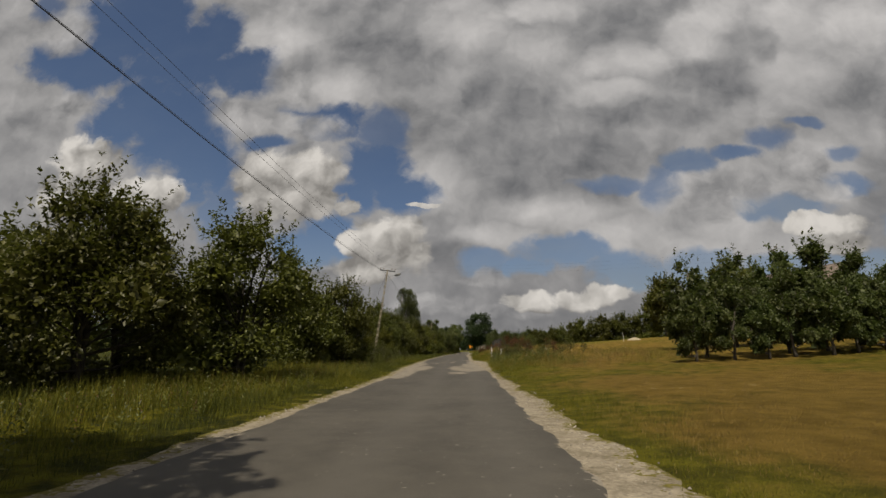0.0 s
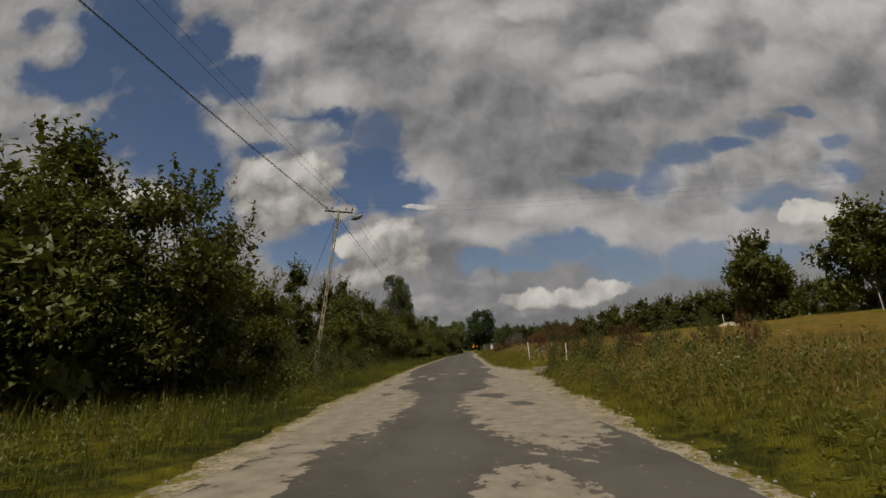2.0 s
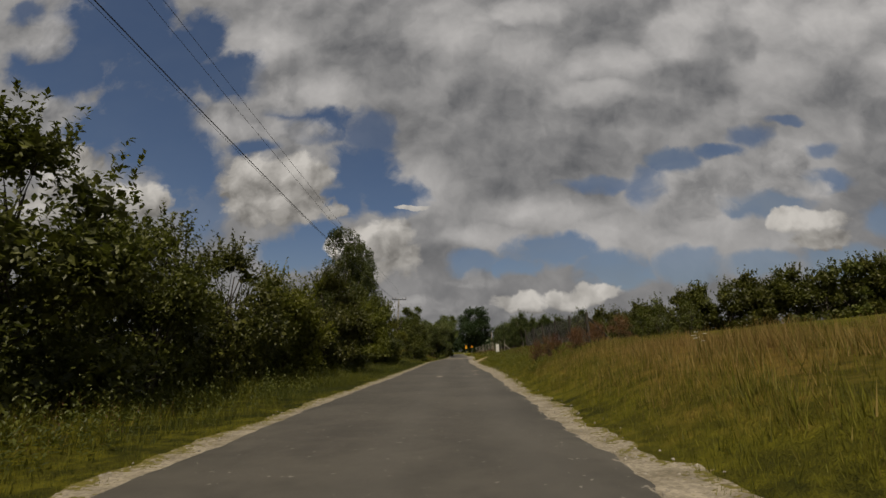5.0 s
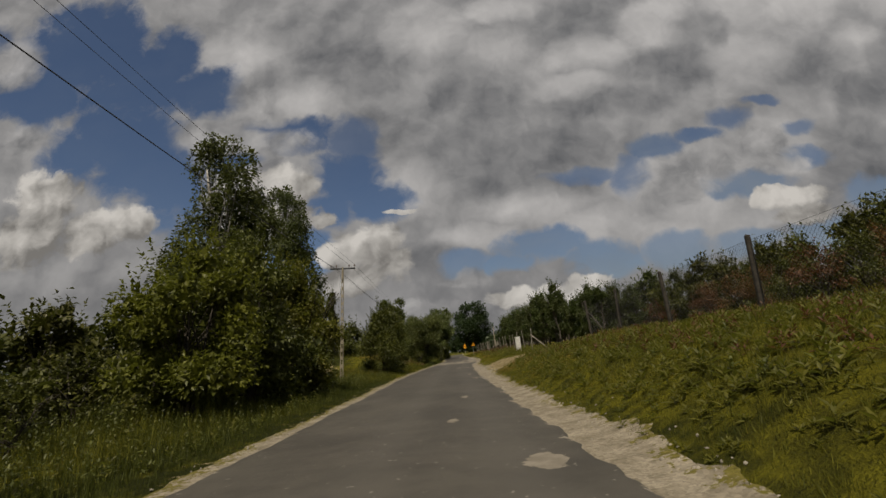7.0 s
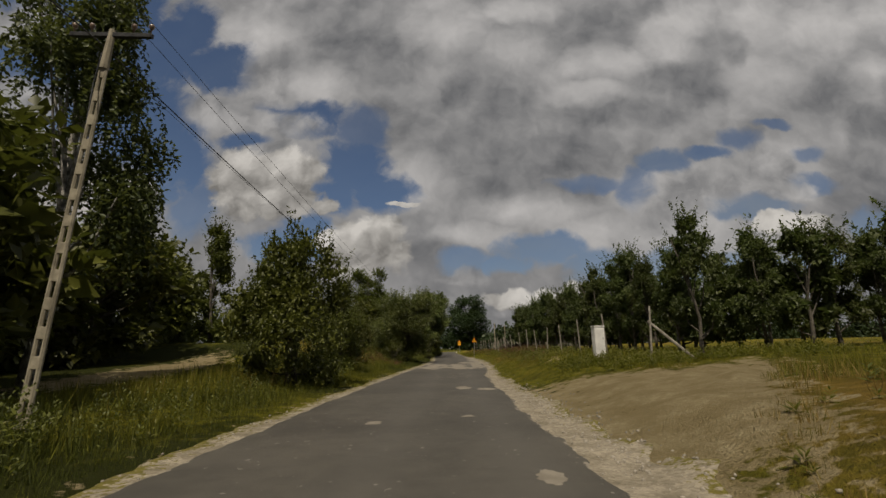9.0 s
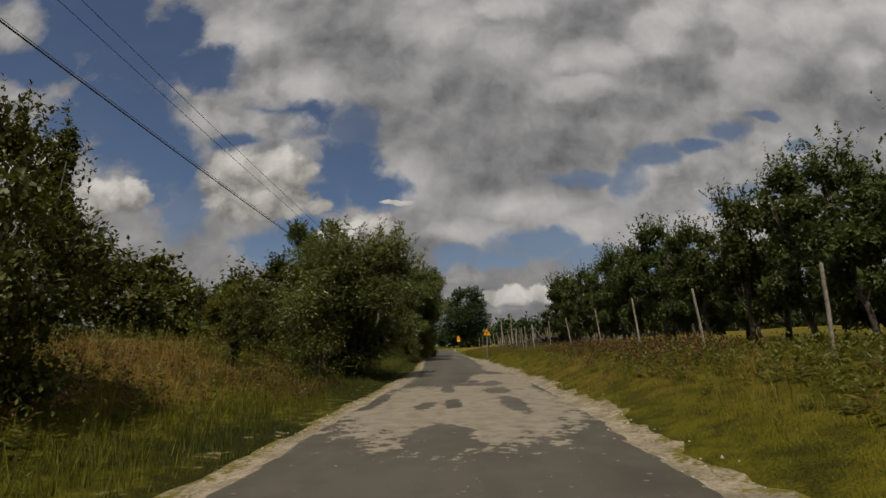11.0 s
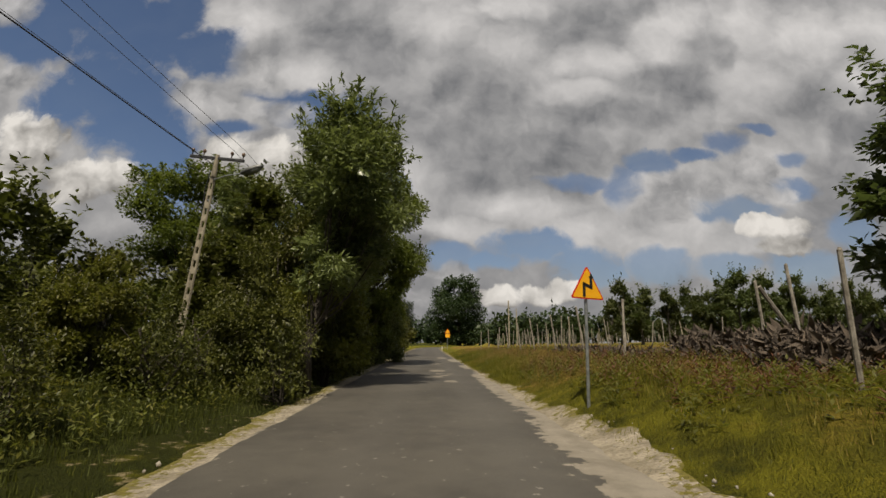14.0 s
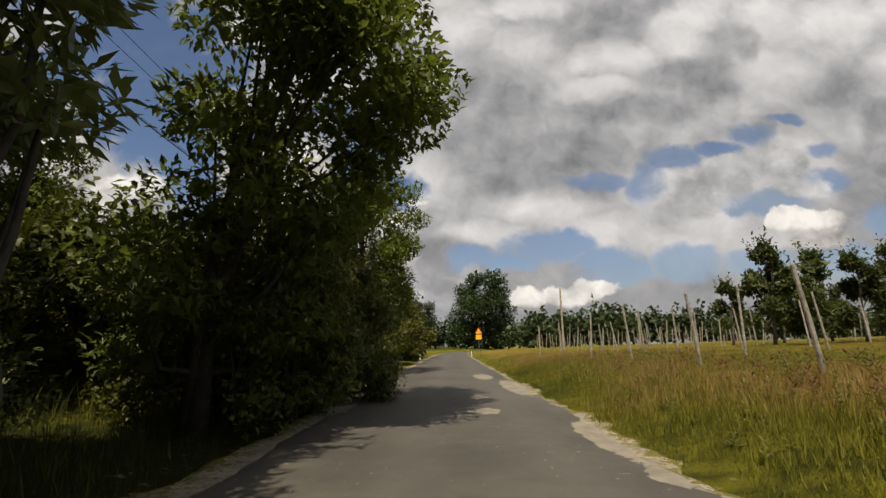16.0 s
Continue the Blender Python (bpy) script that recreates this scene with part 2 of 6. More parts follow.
LEAF_BUSH = leafy("bush_leaf", (0.022, 0.028, 0.006), (0.128, 0.133, 0.020), (0.13, 0.16, 0.025), 0.24)
LEAF_LIGHT = leafy("young_leaf", (0.056, 0.063, 0.009), (0.155, 0.148, 0.018), (0.22, 0.25, 0.03), 0.35)
LEAF_WILLOW = leafy("willow_leaf", (0.018, 0.028, 0.008), (0.225, 0.252, 0.085), (0.20, 0.25, 0.05), 0.32, rough=0.32)
LEAF_BIRCH = leafy("birch_leaf", (0.026, 0.036, 0.010), (0.09, 0.105, 0.03), (0.15, 0.17, 0.035), 0.35)
LEAF_ROBINIA = leafy("robinia_leaf", (0.030, 0.040, 0.007), (0.120, 0.145, 0.018), (0.2, 0.25, 0.03), 0.35)
LEAF_ORCHARD = leafy("orchard_leaf", (0.036, 0.049, 0.014), (0.112, 0.126, 0.038), (0.1, 0.15, 0.03))
LEAF_FAR = leafy("far_leaf", (0.020, 0.034, 0.012), (0.05, 0.072, 0.023), (0.08, 0.12, 0.03), 0.25, 0.05)
LEAF_RED = leafy("rusty_leaf", (0.075, 0.035, 0.015), (0.17, 0.085, 0.035), (0.2, 0.1, 0.03), 0.25)
BARK = plain("bark", (0.055, 0.045, 0.035), (0.13, 0.115, 0.095), 5, 0.9, 0, 0.6, 40)
TWIG = plain("twig_bark", (0.025, 0.020, 0.014), (0.06, 0.05, 0.036), 5, 0.9, 0, 0.4, 40)
BARK_PALE = plain("birch_bark", (0.12, 0.11, 0.10), (0.5, 0.48, 0.44), 4, 0.8, 0, 0.3, 30)
CONCRETE = plain("aged_concrete", (0.20, 0.175, 0.125), (0.36, 0.32, 0.24), 3, 0.9, 0, 0.3)
POST_GREY = plain("weathered_post", (0.16, 0.14, 0.115), (0.36, 0.33, 0.28), 5, 0.9, 0, 0.4)
POST_DARK = plain("dark_post", (0.03, 0.026, 0.021), (0.075, 0.065, 0.053), 5, 0.9, 0, 0.4)
STEEL = plain("galvanised_steel", (0.30, 0.32, 0.33), (0.45, 0.47, 0.48), 9, 0.45, 0.8, 0.05)
BLACK = plain("black_cable", (0.012, 0.012, 0.014), (0.03, 0.03, 0.032), 9, 0.5, 0, 0.0)
WIRE_GREY = plain("bare_wire", (0.05, 0.05, 0.05), (0.09, 0.09, 0.09), 9, 0.5, 0.5, 0.0)
WHITE = plain("white_paint", (0.66, 0.65, 0.62), (0.80, 0.79, 0.76), 3, 0.6, 0, 0.05)
PORCELAIN = plain("insulator", (0.10, 0.06, 0.04), (0.22, 0.15, 0.10), 8, 0.3, 0, 0.0)
SIGN_YELLOW = plain("sign_yellow", (0.85, 0.40, 0.01), (0.90, 0.46, 0.02), 2, 0.4, 0, 0.0, 60, 0.05)
SIGN_RED = plain("sign_red", (0.55, 0.03, 0.015), (0.62, 0.04, 0.02), 2, 0.4, 0, 0.0, 60, 0.05)
SIGN_BLACK = plain("sign_black", (0.012, 0.012, 0.012), (0.02, 0.02, 0.02), 2, 0.45, 0, 0.0)
LAMP_SHELL = plain("lamp_shell", (0.13, 0.135, 0.13), (0.22, 0.225, 0.22), 6, 0.5, 0.3, 0.02)
LAMP_GLASS = plain("lamp_bowl", (0.16, 0.17, 0.15), (0.24, 0.25, 0.22), 6, 0.2, 0, 0.0)
PLASTER = plain("house_plaster", (0.42, 0.38, 0.31), (0.58, 0.53, 0.45), 1.2, 0.9, 0, 0.2)
ROOFING = plain("roof_sheet", (0.13, 0.10, 0.085), (0.22, 0.18, 0.15), 1.5, 0.85, 0, 0.3)
WINDOW_DARK = plain("window_pane", (0.02, 0.024, 0.03), (0.05, 0.055, 0.06), 1, 0.12, 0, 0.0)
SAND = plain("pale_sand", (0.27, 0.225, 0.15), (0.40, 0.34, 0.24), 3, 0.95, 0, 0.4)
STONE = plain("pale_stone", (0.22, 0.195, 0.155), (0.40, 0.36, 0.30), 9, 0.9, 0, 0.3)
BRUSH = plain("dry_brushwood", (0.05, 0.040, 0.032), (0.15, 0.115, 0.085), 4, 0.95, 0, 0.4)
FLOWER = plain("white_umbel", (0.62, 0.60, 0.50), (0.75, 0.73, 0.66), 9, 0.8, 0, 0.0)

# ---- the lie of the land ----
ROAD_Y = [-140, -60, -22, 1, 13, 28, 54, 73, 85, 115, 130, 140, 155, 180, 210, 235, 260, 290, 340]
ROAD_X = [3.0, -0.2, -1.4, -2.1, -2.8, -3.5, -4.2, -4.7, -5.1, -4.95, -4.8, -5.1, -5.5, -6.2, -7.0, -7.4, -5.5, 1, 16]
BANK_Y = [-90, -25, -5, 8, 25, 45, 67, 74, 81, 88, 93, 105, 122, 135, 150, 170, 210, 300]
BANK_H = [0.1, 0.15, 0.4, 0.8, 1.1, 1.3, 1.45, 1.4, 1.0, 0.75, 0.85, 0.9, 1.0, 0.95, 0.9, 0.8, 0.5, 0.3]
HILL_S = [0.01, 0.02, 0.04, 0.06, 0.07, 0.075, 0.07, 0.065, 0.06, 0.055, 0.05, 0.02, 0.015, 0.02, 0.025, 0.03, 0.03, 0.02]
LEFT_Y = [-90, -20, 20, 90, 103, 109, 117, 125, 148, 165, 200, 300]
LEFT_H = [0.1, 0.1, 0.15, 0.1, 0.7, 1.9, 1.9, 1.1, 0.9, 0.35, 0.2, 0.2]


def centre(y):
    """x of the road's middle line at y."""
    y = np.asarray(y, float)
    return sum(np.interp(y + k, ROAD_Y, ROAD_X) for k in (-8, -4, 0, 4, 8)) / 5


def ramp(v, lo, hi):
    f = np.clip((v - lo) / (hi - lo), 0, 1)
    return f * f * (3 - 2 * f)


def wobble(x, y, s=0.0):
    """A cheap smooth unevenness, about -1 to 1."""
    return (np.sin(x * 0.73 + s) * np.cos(y * 0.61 - s * 2) + 0.6 * np.sin(x * 1.9 - y * 1.3 + s * 3)
            + 0.4 * np.cos(x * 3.7 + y * 2.9 + s)) / 2


def ground_z(x, y):
    x, y = np.asarray(x, float), np.asarray(y, float)
    u = x - centre(y)
    yard = 1 - 0.6 * np.exp(-((y - 20.5) / 4.5) ** 2)
    right = np.interp(y, BANK_Y, BANK_H) * yard * (0.45 * ramp(u, 3.1, 5.2) + 0.55 * ramp(u, 3.4, 8.0)) + np.interp(y, BANK_Y, HILL_S) * np.clip(u - 8, 0, 45)
    left = np.interp(y, LEFT_Y, LEFT_H) * ramp(-u, 3.4, 7.5 + 2.5 * np.exp(-((y - 113) / 8) ** 2)) + 0.01 * np.clip(-u - 8, 0, 60)
    z = np.where(u > 0, right, left)
    rough = ramp(np.abs(u), 3.2, 6)
    z = z + 0.4 * np.exp(-((u - 4.3) / 0.9) ** 2 - ((y - 140.0) / 4.5) ** 2)
    yard_in = ramp(x, 0.5, 1.4) * (1 - ramp(x, 12.4, 13.6)) * ramp(y - 16.4 - 0.26 * (x - 1.3), -1.0, 0.0) * (1 - ramp(y - 22.6 - 0.29 * (x - 1.6), 0.0, 1.2))
    rough = rough * (1 - yard_in)
    z = z * (1 - yard_in) + yard_in * (0.10 + 0.055 * (x - 1.3))
    track = np.exp(-((u - 6) / 5.0) ** 2 - ((y - (u - 4) * 0.9 - 84.5) / 3.0) ** 2)
    z = z + track * (0.05 * np.sin((y - (u - 4) * 0.9) * 3.6) + 0.05 * wobble(x * 2.6, y * 2.6, 0.7))
    z = z + 0.35 * np.exp(-((x - 0.6) / 1.3) ** 2 - ((y - 97.5) / 2.6) ** 2)
    return z - 0.09 * (1 - ramp(np.abs(u), 2.4, 3.3)) + rough * 0.06 * wobble(x * 1.3, y * 1.3)


def gz(x, y):
    return float(ground_z(x, y))


def mesh_from(name, verts, faces, mat=None, smooth=False, attrs=()):
    me = bpy.data.meshes.new(name)
    verts = np.asarray(verts, np.float32)
    faces = np.asarray(faces, np.int32)
    k = faces.shape[1]
    me.vertices.add(len(verts))
    me.vertices.foreach_set("co", verts.ravel())
    me.loops.add(faces.size)
    me.loops.foreach_set("vertex_index", faces.ravel())
    me.polygons.add(len(faces))
    me.polygons.foreach_set("loop_start", np.arange(0, faces.size, k, dtype=np.int32))
    if smooth:
        me.polygons.foreach_set("use_smooth", np.ones(len(faces), bool))
    for key, values in attrs:
        me.attributes.new(key, "FLOAT", "POINT").data.foreach_set("value", np.asarray(values, np.float32))
    me.update(calc_edges=True)
    if mat:
        me.materials.append(mat)
    return me


def grid_faces(rows, cols):
    a = (np.arange(rows - 1)[:, None] * cols + np.arange(cols - 1)[None]).ravel()
    return np.stack([a, a + 1, a + cols + 1, a + cols], 1)


# ---- bmesh parts ----


def bm_box(bm, size, at=(0, 0, 0), turn=(0, 0, 0), bevel=0.0):
    m = pose(*at, *turn) @ Matrix.Diagonal((*size, 1))
    made = bmesh.ops.create_cube(bm, size=1.0, matrix=m)["verts"]
    if bevel:
        edges = list({e for v in made for e in v.link_edges})
        bmesh.ops.bevel(bm, geom=edges, offset=bevel, segments=2, affect="EDGES", profile=0.6)


def bm_tube(bm, points, radii, sides=8, cap=True):
    """A tapered tube along points."""
    rings = []
    pts = [Vector(p) for p in points]
    for i, p in enumerate(pts):
        way = (pts[min(i + 1, len(pts) - 1)] - pts[max(i - 1, 0)]).normalized()
        side = way.cross(Vector((0.31, 0.95, 0.1))).normalized()
        up = side.cross(way)
        rings.append([bm.verts.new(p + (side * math.cos(a) + up * math.sin(a)) * radii[i])
                      for a in (2 * math.pi * k / sides for k in range(sides))])
    for r, q in zip(rings, rings[1:]):
        for k in range(sides):
            bm.faces.new((r[k], r[(k + 1) % sides], q[(k + 1) % sides], q[k]))
    if cap:
        bm.faces.new(rings[0][::-1])
        bm.faces.new(rings[-1])


def finish(name, bm, mat, smooth=False):
    bmesh.ops.recalc_face_normals(bm, faces=bm.faces)
    me = bpy.data.meshes.new(name)
    bm.to_mesh(me)
    bm.free()
    me.materials.append(mat)
    if smooth:
        for p in me.polygons:
            p.use_smooth = True
    return me


def part(name, bm, mat, parent, label="", smooth=False):
    ob = new(name, finish(name, bm, mat, smooth) if isinstance(bm, bmesh.types.BMesh) else bm)
    ob.parent = parent
    if label:
        tagged(ob, label)
    return ob


def thing(name, label, category, group="", kind="", at=None):
    ob = new(name)
    ob.empty_display_size = 0.3
    tagged(ob, label, category, group, kind)
    if at is not None:
        ob.matrix_basis = at
    return ob


# ---- ground, road and verges ----


def ground_material():
    mat, n, out = material("meadow_ground")
    at = n.add("ShaderNodeNewGeometry").outputs["Position"]
    dry = n.add("ShaderNodeAttribute")
    dry.attribute_name = "dry"
    bare = n.add("ShaderNodeAttribute")
    bare.attribute_name = "bare"
    big, mid, fine = n.noise(at, 0.22, 4), n.noise(at, 1.7, 5, 0.62), n.noise(at, 28, 4, 0.7)
    green = n.mix(n.step(mid, 0.35, 0.65), (0.098, 0.094, 0.010), (0.200, 0.186, 0.015))
    straw = n.mix(n.step(mid, 0.3, 0.7), (0.185, 0.122, 0.022), (0.290, 0.195, 0.042))
    f = n.m("ADD", dry.outputs["Fac"], n.m("MULTIPLY", n.m("SUBTRACT", n.m("ADD", big, mid), 1.0), 1.1))
    col = n.mix(n.step(f, 0.2, 0.8), green, straw)
    col = n.mix(n.step(f, -0.35, 0.05, 1.0, 0.0), col, (0.042, 0.048, 0.008))
    soil = n.mix(n.step(mid, 0.35, 0.7), (0.31, 0.245, 0.125), (0.48, 0.395, 0.235))
    clods = n.noise(at, 7.0, 5, 0.68)
    soil = n.mix(n.step(clods, 0.46, 0.60), n.mix(0.5, soil, (0.33, 0.26, 0.13)), soil)
    g = n.m("ADD", bare.outputs["Fac"], n.m("MULTIPLY", n.m("SUBTRACT", n.m("ADD", mid, n.noise(at, 5, 5)), 1.0), 1.0))
    col = n.mix(n.step(g, 0.45, 0.6), col, soil)
    col = n.add("ShaderNodeHueSaturation", {"Value": n.m("ADD", 0.62, n.m("MULTIPLY", fine, 0.75)), "Color": col}).outputs[0]
    bmp = n.add("ShaderNodeBump", {"Strength": 1.0, "Distance": 0.13, "Height": n.m("ADD", n.m("ADD", fine, mid), clods)}).outputs[0]
    p = n.add("ShaderNodeBsdfPrincipled", {"Base Color": col, "Roughness": 0.95, "Specular IOR Level": 0.1, "Normal": bmp})
    n.link(p.outputs[0], out.inputs[0])
    return mat


def gauss(x, y, x0, y0, a, b):
    return np.exp(-((x - x0) / a) ** 2 - ((y - y0) / b) ** 2)


def dryness(x, y):
    """How straw-coloured the grass is, 0 to 1."""
    u = x - centre(y)
    d = 0.30 + 0.25 * wobble(x * 0.35, y * 0.3, 1.0) + 0.16 * wobble(x * 1.6, y * 1.3, 4.0)
    d = d + 0.34 * ramp(u, 4.5, 7.5) * ramp(y, -9, 2) * (1 - ramp(y, 44, 54))
    d = d + 0.40 * gauss(u, y, 9, -12, 5, 7) + 0.8 * gauss(u, y, -8.0, 113, 3.2, 7) - 0.32 * (u < 0) * ramp(y, 114, 120) * (1 - ramp(y, 170, 180))
    d = d - 0.15 * ramp(u, 3, 5) * ramp(y, 50, 56) * (1 - ramp(y, 84, 90))
    d = d + 0.42 * ramp(u, 4.2, 6) * (1 - 0.7 * ramp(u, 8.5, 11)) * ramp(y, 136, 142) + 0.22 * wobble(x * 0.8, y * 0.55, 8.0) * (u > 3) * ramp(y, 136, 142) - 0.35 * gauss(u, y, 8.5, 93, 5, 2.5)
    d = d - 0.25 * ramp(y, 52, 57) * (1 - ramp(y, 80, 86)) * (u < 0) + (0.14 + 0.2 * wobble(x * 0.9, y * 0.6, 6.0)) * ramp(-u, 4.0, 5.5) * (1 - ramp(-u, 9, 14)) - 0.2 * ramp(-u, 9, 14)
    d = d + 0.55 * gauss(u, y, 6, 80, 3, 5)
    d = d + (0.40 + 0.3 * wobble(x * 0.5, y * 0.7, 3.0)) * ramp(u, 4.6, 6.5) * (1 - ramp(u, 14, 20)) * (1 - ramp(y, -13, -8)) - 0.44 * (u < 0)
    return d - 0.25 * (1 - ramp(u, 3.4, 4.6)) * (u > 0)


def bareness(x, y):
    """Where the soil shows, 0 to 1."""
    u = x - centre(y)
    track = gauss(u, y - (u - 4) * 0.9, 6, 84.5, 6.0, 2.6) + gauss(u, y - (u - 3) * 0.15, 4.2, 89, 2.8, 3.0)
    left_track = gauss(u + 0.08 * (y - 98), y, -13, 98, 2.2, 9)
    spots = 0.34 * gauss(u, y, 5, 126, 1.6, 5) + 0.3 * gauss(u, y, 5.5, 119, 1.4, 4)
    edge = 0.35 * (1 - ramp(np.abs(u), 3.1, 3.9))
    return np.clip(track * 0.78 + left_track * 0.95 + spots + edge, 0, 1) + 0.30 * gauss(u, y, 8, -14, 5, 2.5) + 0.42 * gauss(u, y, 4.8, 81.8, 1.7, 3.2) + 0.5 * gauss(x, y, 0.2, 97.0, 0.8, 1.6) + 0.8 * gauss(x, y, 0.9, 18.8, 1.1, 3.4)


def make_ground():
    us = np.concatenate([-np.geomspace(900, 15, 34), np.arange(-14.6, 14.7, 0.4), np.geomspace(15, 900, 34)])
    ys = np.concatenate([-np.geomspace(700, 62, 12), np.arange(-60, 190, 0.8), np.geomspace(191, 2500, 44)])
    U, Y = np.meshgrid(us, ys)
    X = centre(np.clip(Y, -140, 340)) + U
    Z = ground_z(X, Y)
    v = np.stack([X, Y, Z], -1).reshape(-1, 3)
    me = mesh_from("ground", v, grid_faces(len(ys), len(us)), ground_material(), True,
                   [("dry", dryness(X, Y).ravel()), ("bare", bareness(X, Y).ravel())])
    tagged(new("ground", me), "rough verge and meadow of green and straw-coloured grass", "ground", kind="structure")


# worn stretches of the road: offset from the middle, y, half width, half length, strength
WORN = [(-2.2, 6.5, 1.4, 6.2, 0.9), (-2.35, 14, 0.95, 5, 0.82), (-2.0, -2, 0.6, 5, 0.75), (1.0, -1, 0.7, 1.3, 0.7),
        (1.75, 6.0, 1.4, 5.4, 0.9), (2.35, 13, 0.9, 5, 0.85), (-2.7, 20, 0.5, 5, 0.75), (2.75, 20, 0.65, 5.5, 0.8), (2.6, 29, 0.6, 2.5, 0.7),
        (-2.6, 55, 0.35, 6, 0.6), (2.75, 77.5, 0.35, 3, 0.7), (0.9, 100, 1.3, 3.4, 0.38),
        (0.7, 112.2, 2.9, 5.6, 0.88), (-1.8, 120.5, 0.7, 7.5, 0.8), (2.3, 118.8, 1.35, 4.6, 0.88), (2.95, 127, 0.85, 5, 0.85),
        (3.15, 135, 0.85, 8, 0.85), (3.1, 145, 0.65, 8, 0.8), (-2.2, 131, 0.4, 4, 0.6)]
DARK = [(1.35, 8.0, 0.5, 0.8), (1.85, 6.0, 0.35, 0.5), (-1.3, 12.4, 0.5, 1.3), (-1.6, 15.4, 0.3, 0.7), (-2.45, 13.5, 0.2, 0.4), (-1.9, 9.4, 0.22, 0.5),
        (0.95, 10.6, 0.3, 0.6), (-0.1, 111.6, 0.26, 0.8), (0.55, 111.9, 0.24, 1.0), (1.95, 111.6, 0.3, 1.7), (1.8, 114.6, 0.42, 1.0), (-1.5, 112.9, 0.3, 1.6),
        (0.36, 115.3, 0.24, 1.2), (-0.1, 117.8, 0.5, 0.9), (1.3, 118.2, 0.24, 0.4), (1.9, 117.3, 0.32, 1.2), (2.35, 123.0, 0.45, 1.0),
        (3.5, 115.4, 0.3, 3.2), (3.45, 121, 0.3, 3), (1.4, 117.0, 0.8, 0.45), (0.1, 122, 0.95, 5.0), (0.4, 108.0, 0.5, 1.1), (2.05, 16.4, 0.32, 0.6)]
SCABS = [(0.72, 20.5, 0.25, 0.9), (0.85, 24.9, 0.26, 0.4), (-0.36, 20.5, 0.26, 0.35), (-0.27, 25.9, 0.12, 0.15), (-1.4, 19.1, 0.22, 0.7),
         (-0.8, 16.7, 0.17, 1.0), (0.02, 53.5, 0.15, 0.65), (1.48, 53.1, 0.16, 0.26), (1.98, 55.1, 0.18, 0.15), (2.15, 60.0, 0.25, 0.38),
         (1.95, 58.3, 0.1, 0.15), (2.04, 56.3, 0.1, 0.2), (1.02, 63.8, 0.12, 0.3), (1.29, 61.9, 0.06, 0.1), (1.4, 68.5, 0.12, 0.3),
         (2.02, 81.1, 0.1, 0.15), (2.2, 77.9, 0.22, 0.25), (2.23, 77.0, 0.13, 0.2), (1.35, 86.4, 0.13, 0.16), (2.0, 82.1, 0.16, 0.26),
         (1.36, 93, 0.25, 0.5), (2.1, 92.5, 0.3, 0.4), (-0.4, 85.7, 0.22, 0.12), (1.47, 131.7, 0.22, 0.3), (-0.9, 127.9, 0.12, 0.35),
         (1.55, 147.3, 0.2, 0.4), (1.2, 153.3, 0.35, 0.6), (1.25, 151.3, 0.16, 0.16), (1.68, 151.15, 0.22, 0.14), (1.4, 150.2, 0.25, 0.2),
         (1.15, 149.5, 0.2, 0.3), (2.8, 150.2, 0.28, 0.9), (2.85, 157.4, 0.32, 1.4), (1.2, 160.2, 0.34, 0.42), (1.28, 162.8, 0.22, 0.4),
         (2.85, 155.4, 0.25, 0.4), (2.6, 166, 0.34, 2.6), (1.9, 171, 0.4, 1.6), (-2.0, 161, 0.3, 1.2), (-1.6, 176, 0.4, 2)]


def wear_at(u, y):
    w = np.zeros_like(u)
    for cu, cy, ru, ry, k in WORN:
        w = np.maximum(w, k * np.clip(1.25 - 0.75 * ((u - cu) / ru) ** 2 - 0.75 * ((y - cy) / ry) ** 2, 0, 1))
    for cu, cy, ru, ry in DARK:
        w = w - 0.62 * np.clip(1.25 - 0.8 * ((u - cu) / ru) ** 2 - 0.8 * ((y - cy) / ry) ** 2, 0, 1)
    for cu, cy, ru, ry in SCABS:
        w = np.maximum(w, 1.0 * np.clip(1.1 - 0.5 * ((u - cu) / ru) ** 2 - 0.5 * ((y - cy) / ry) ** 2, 0, 1))
    return w


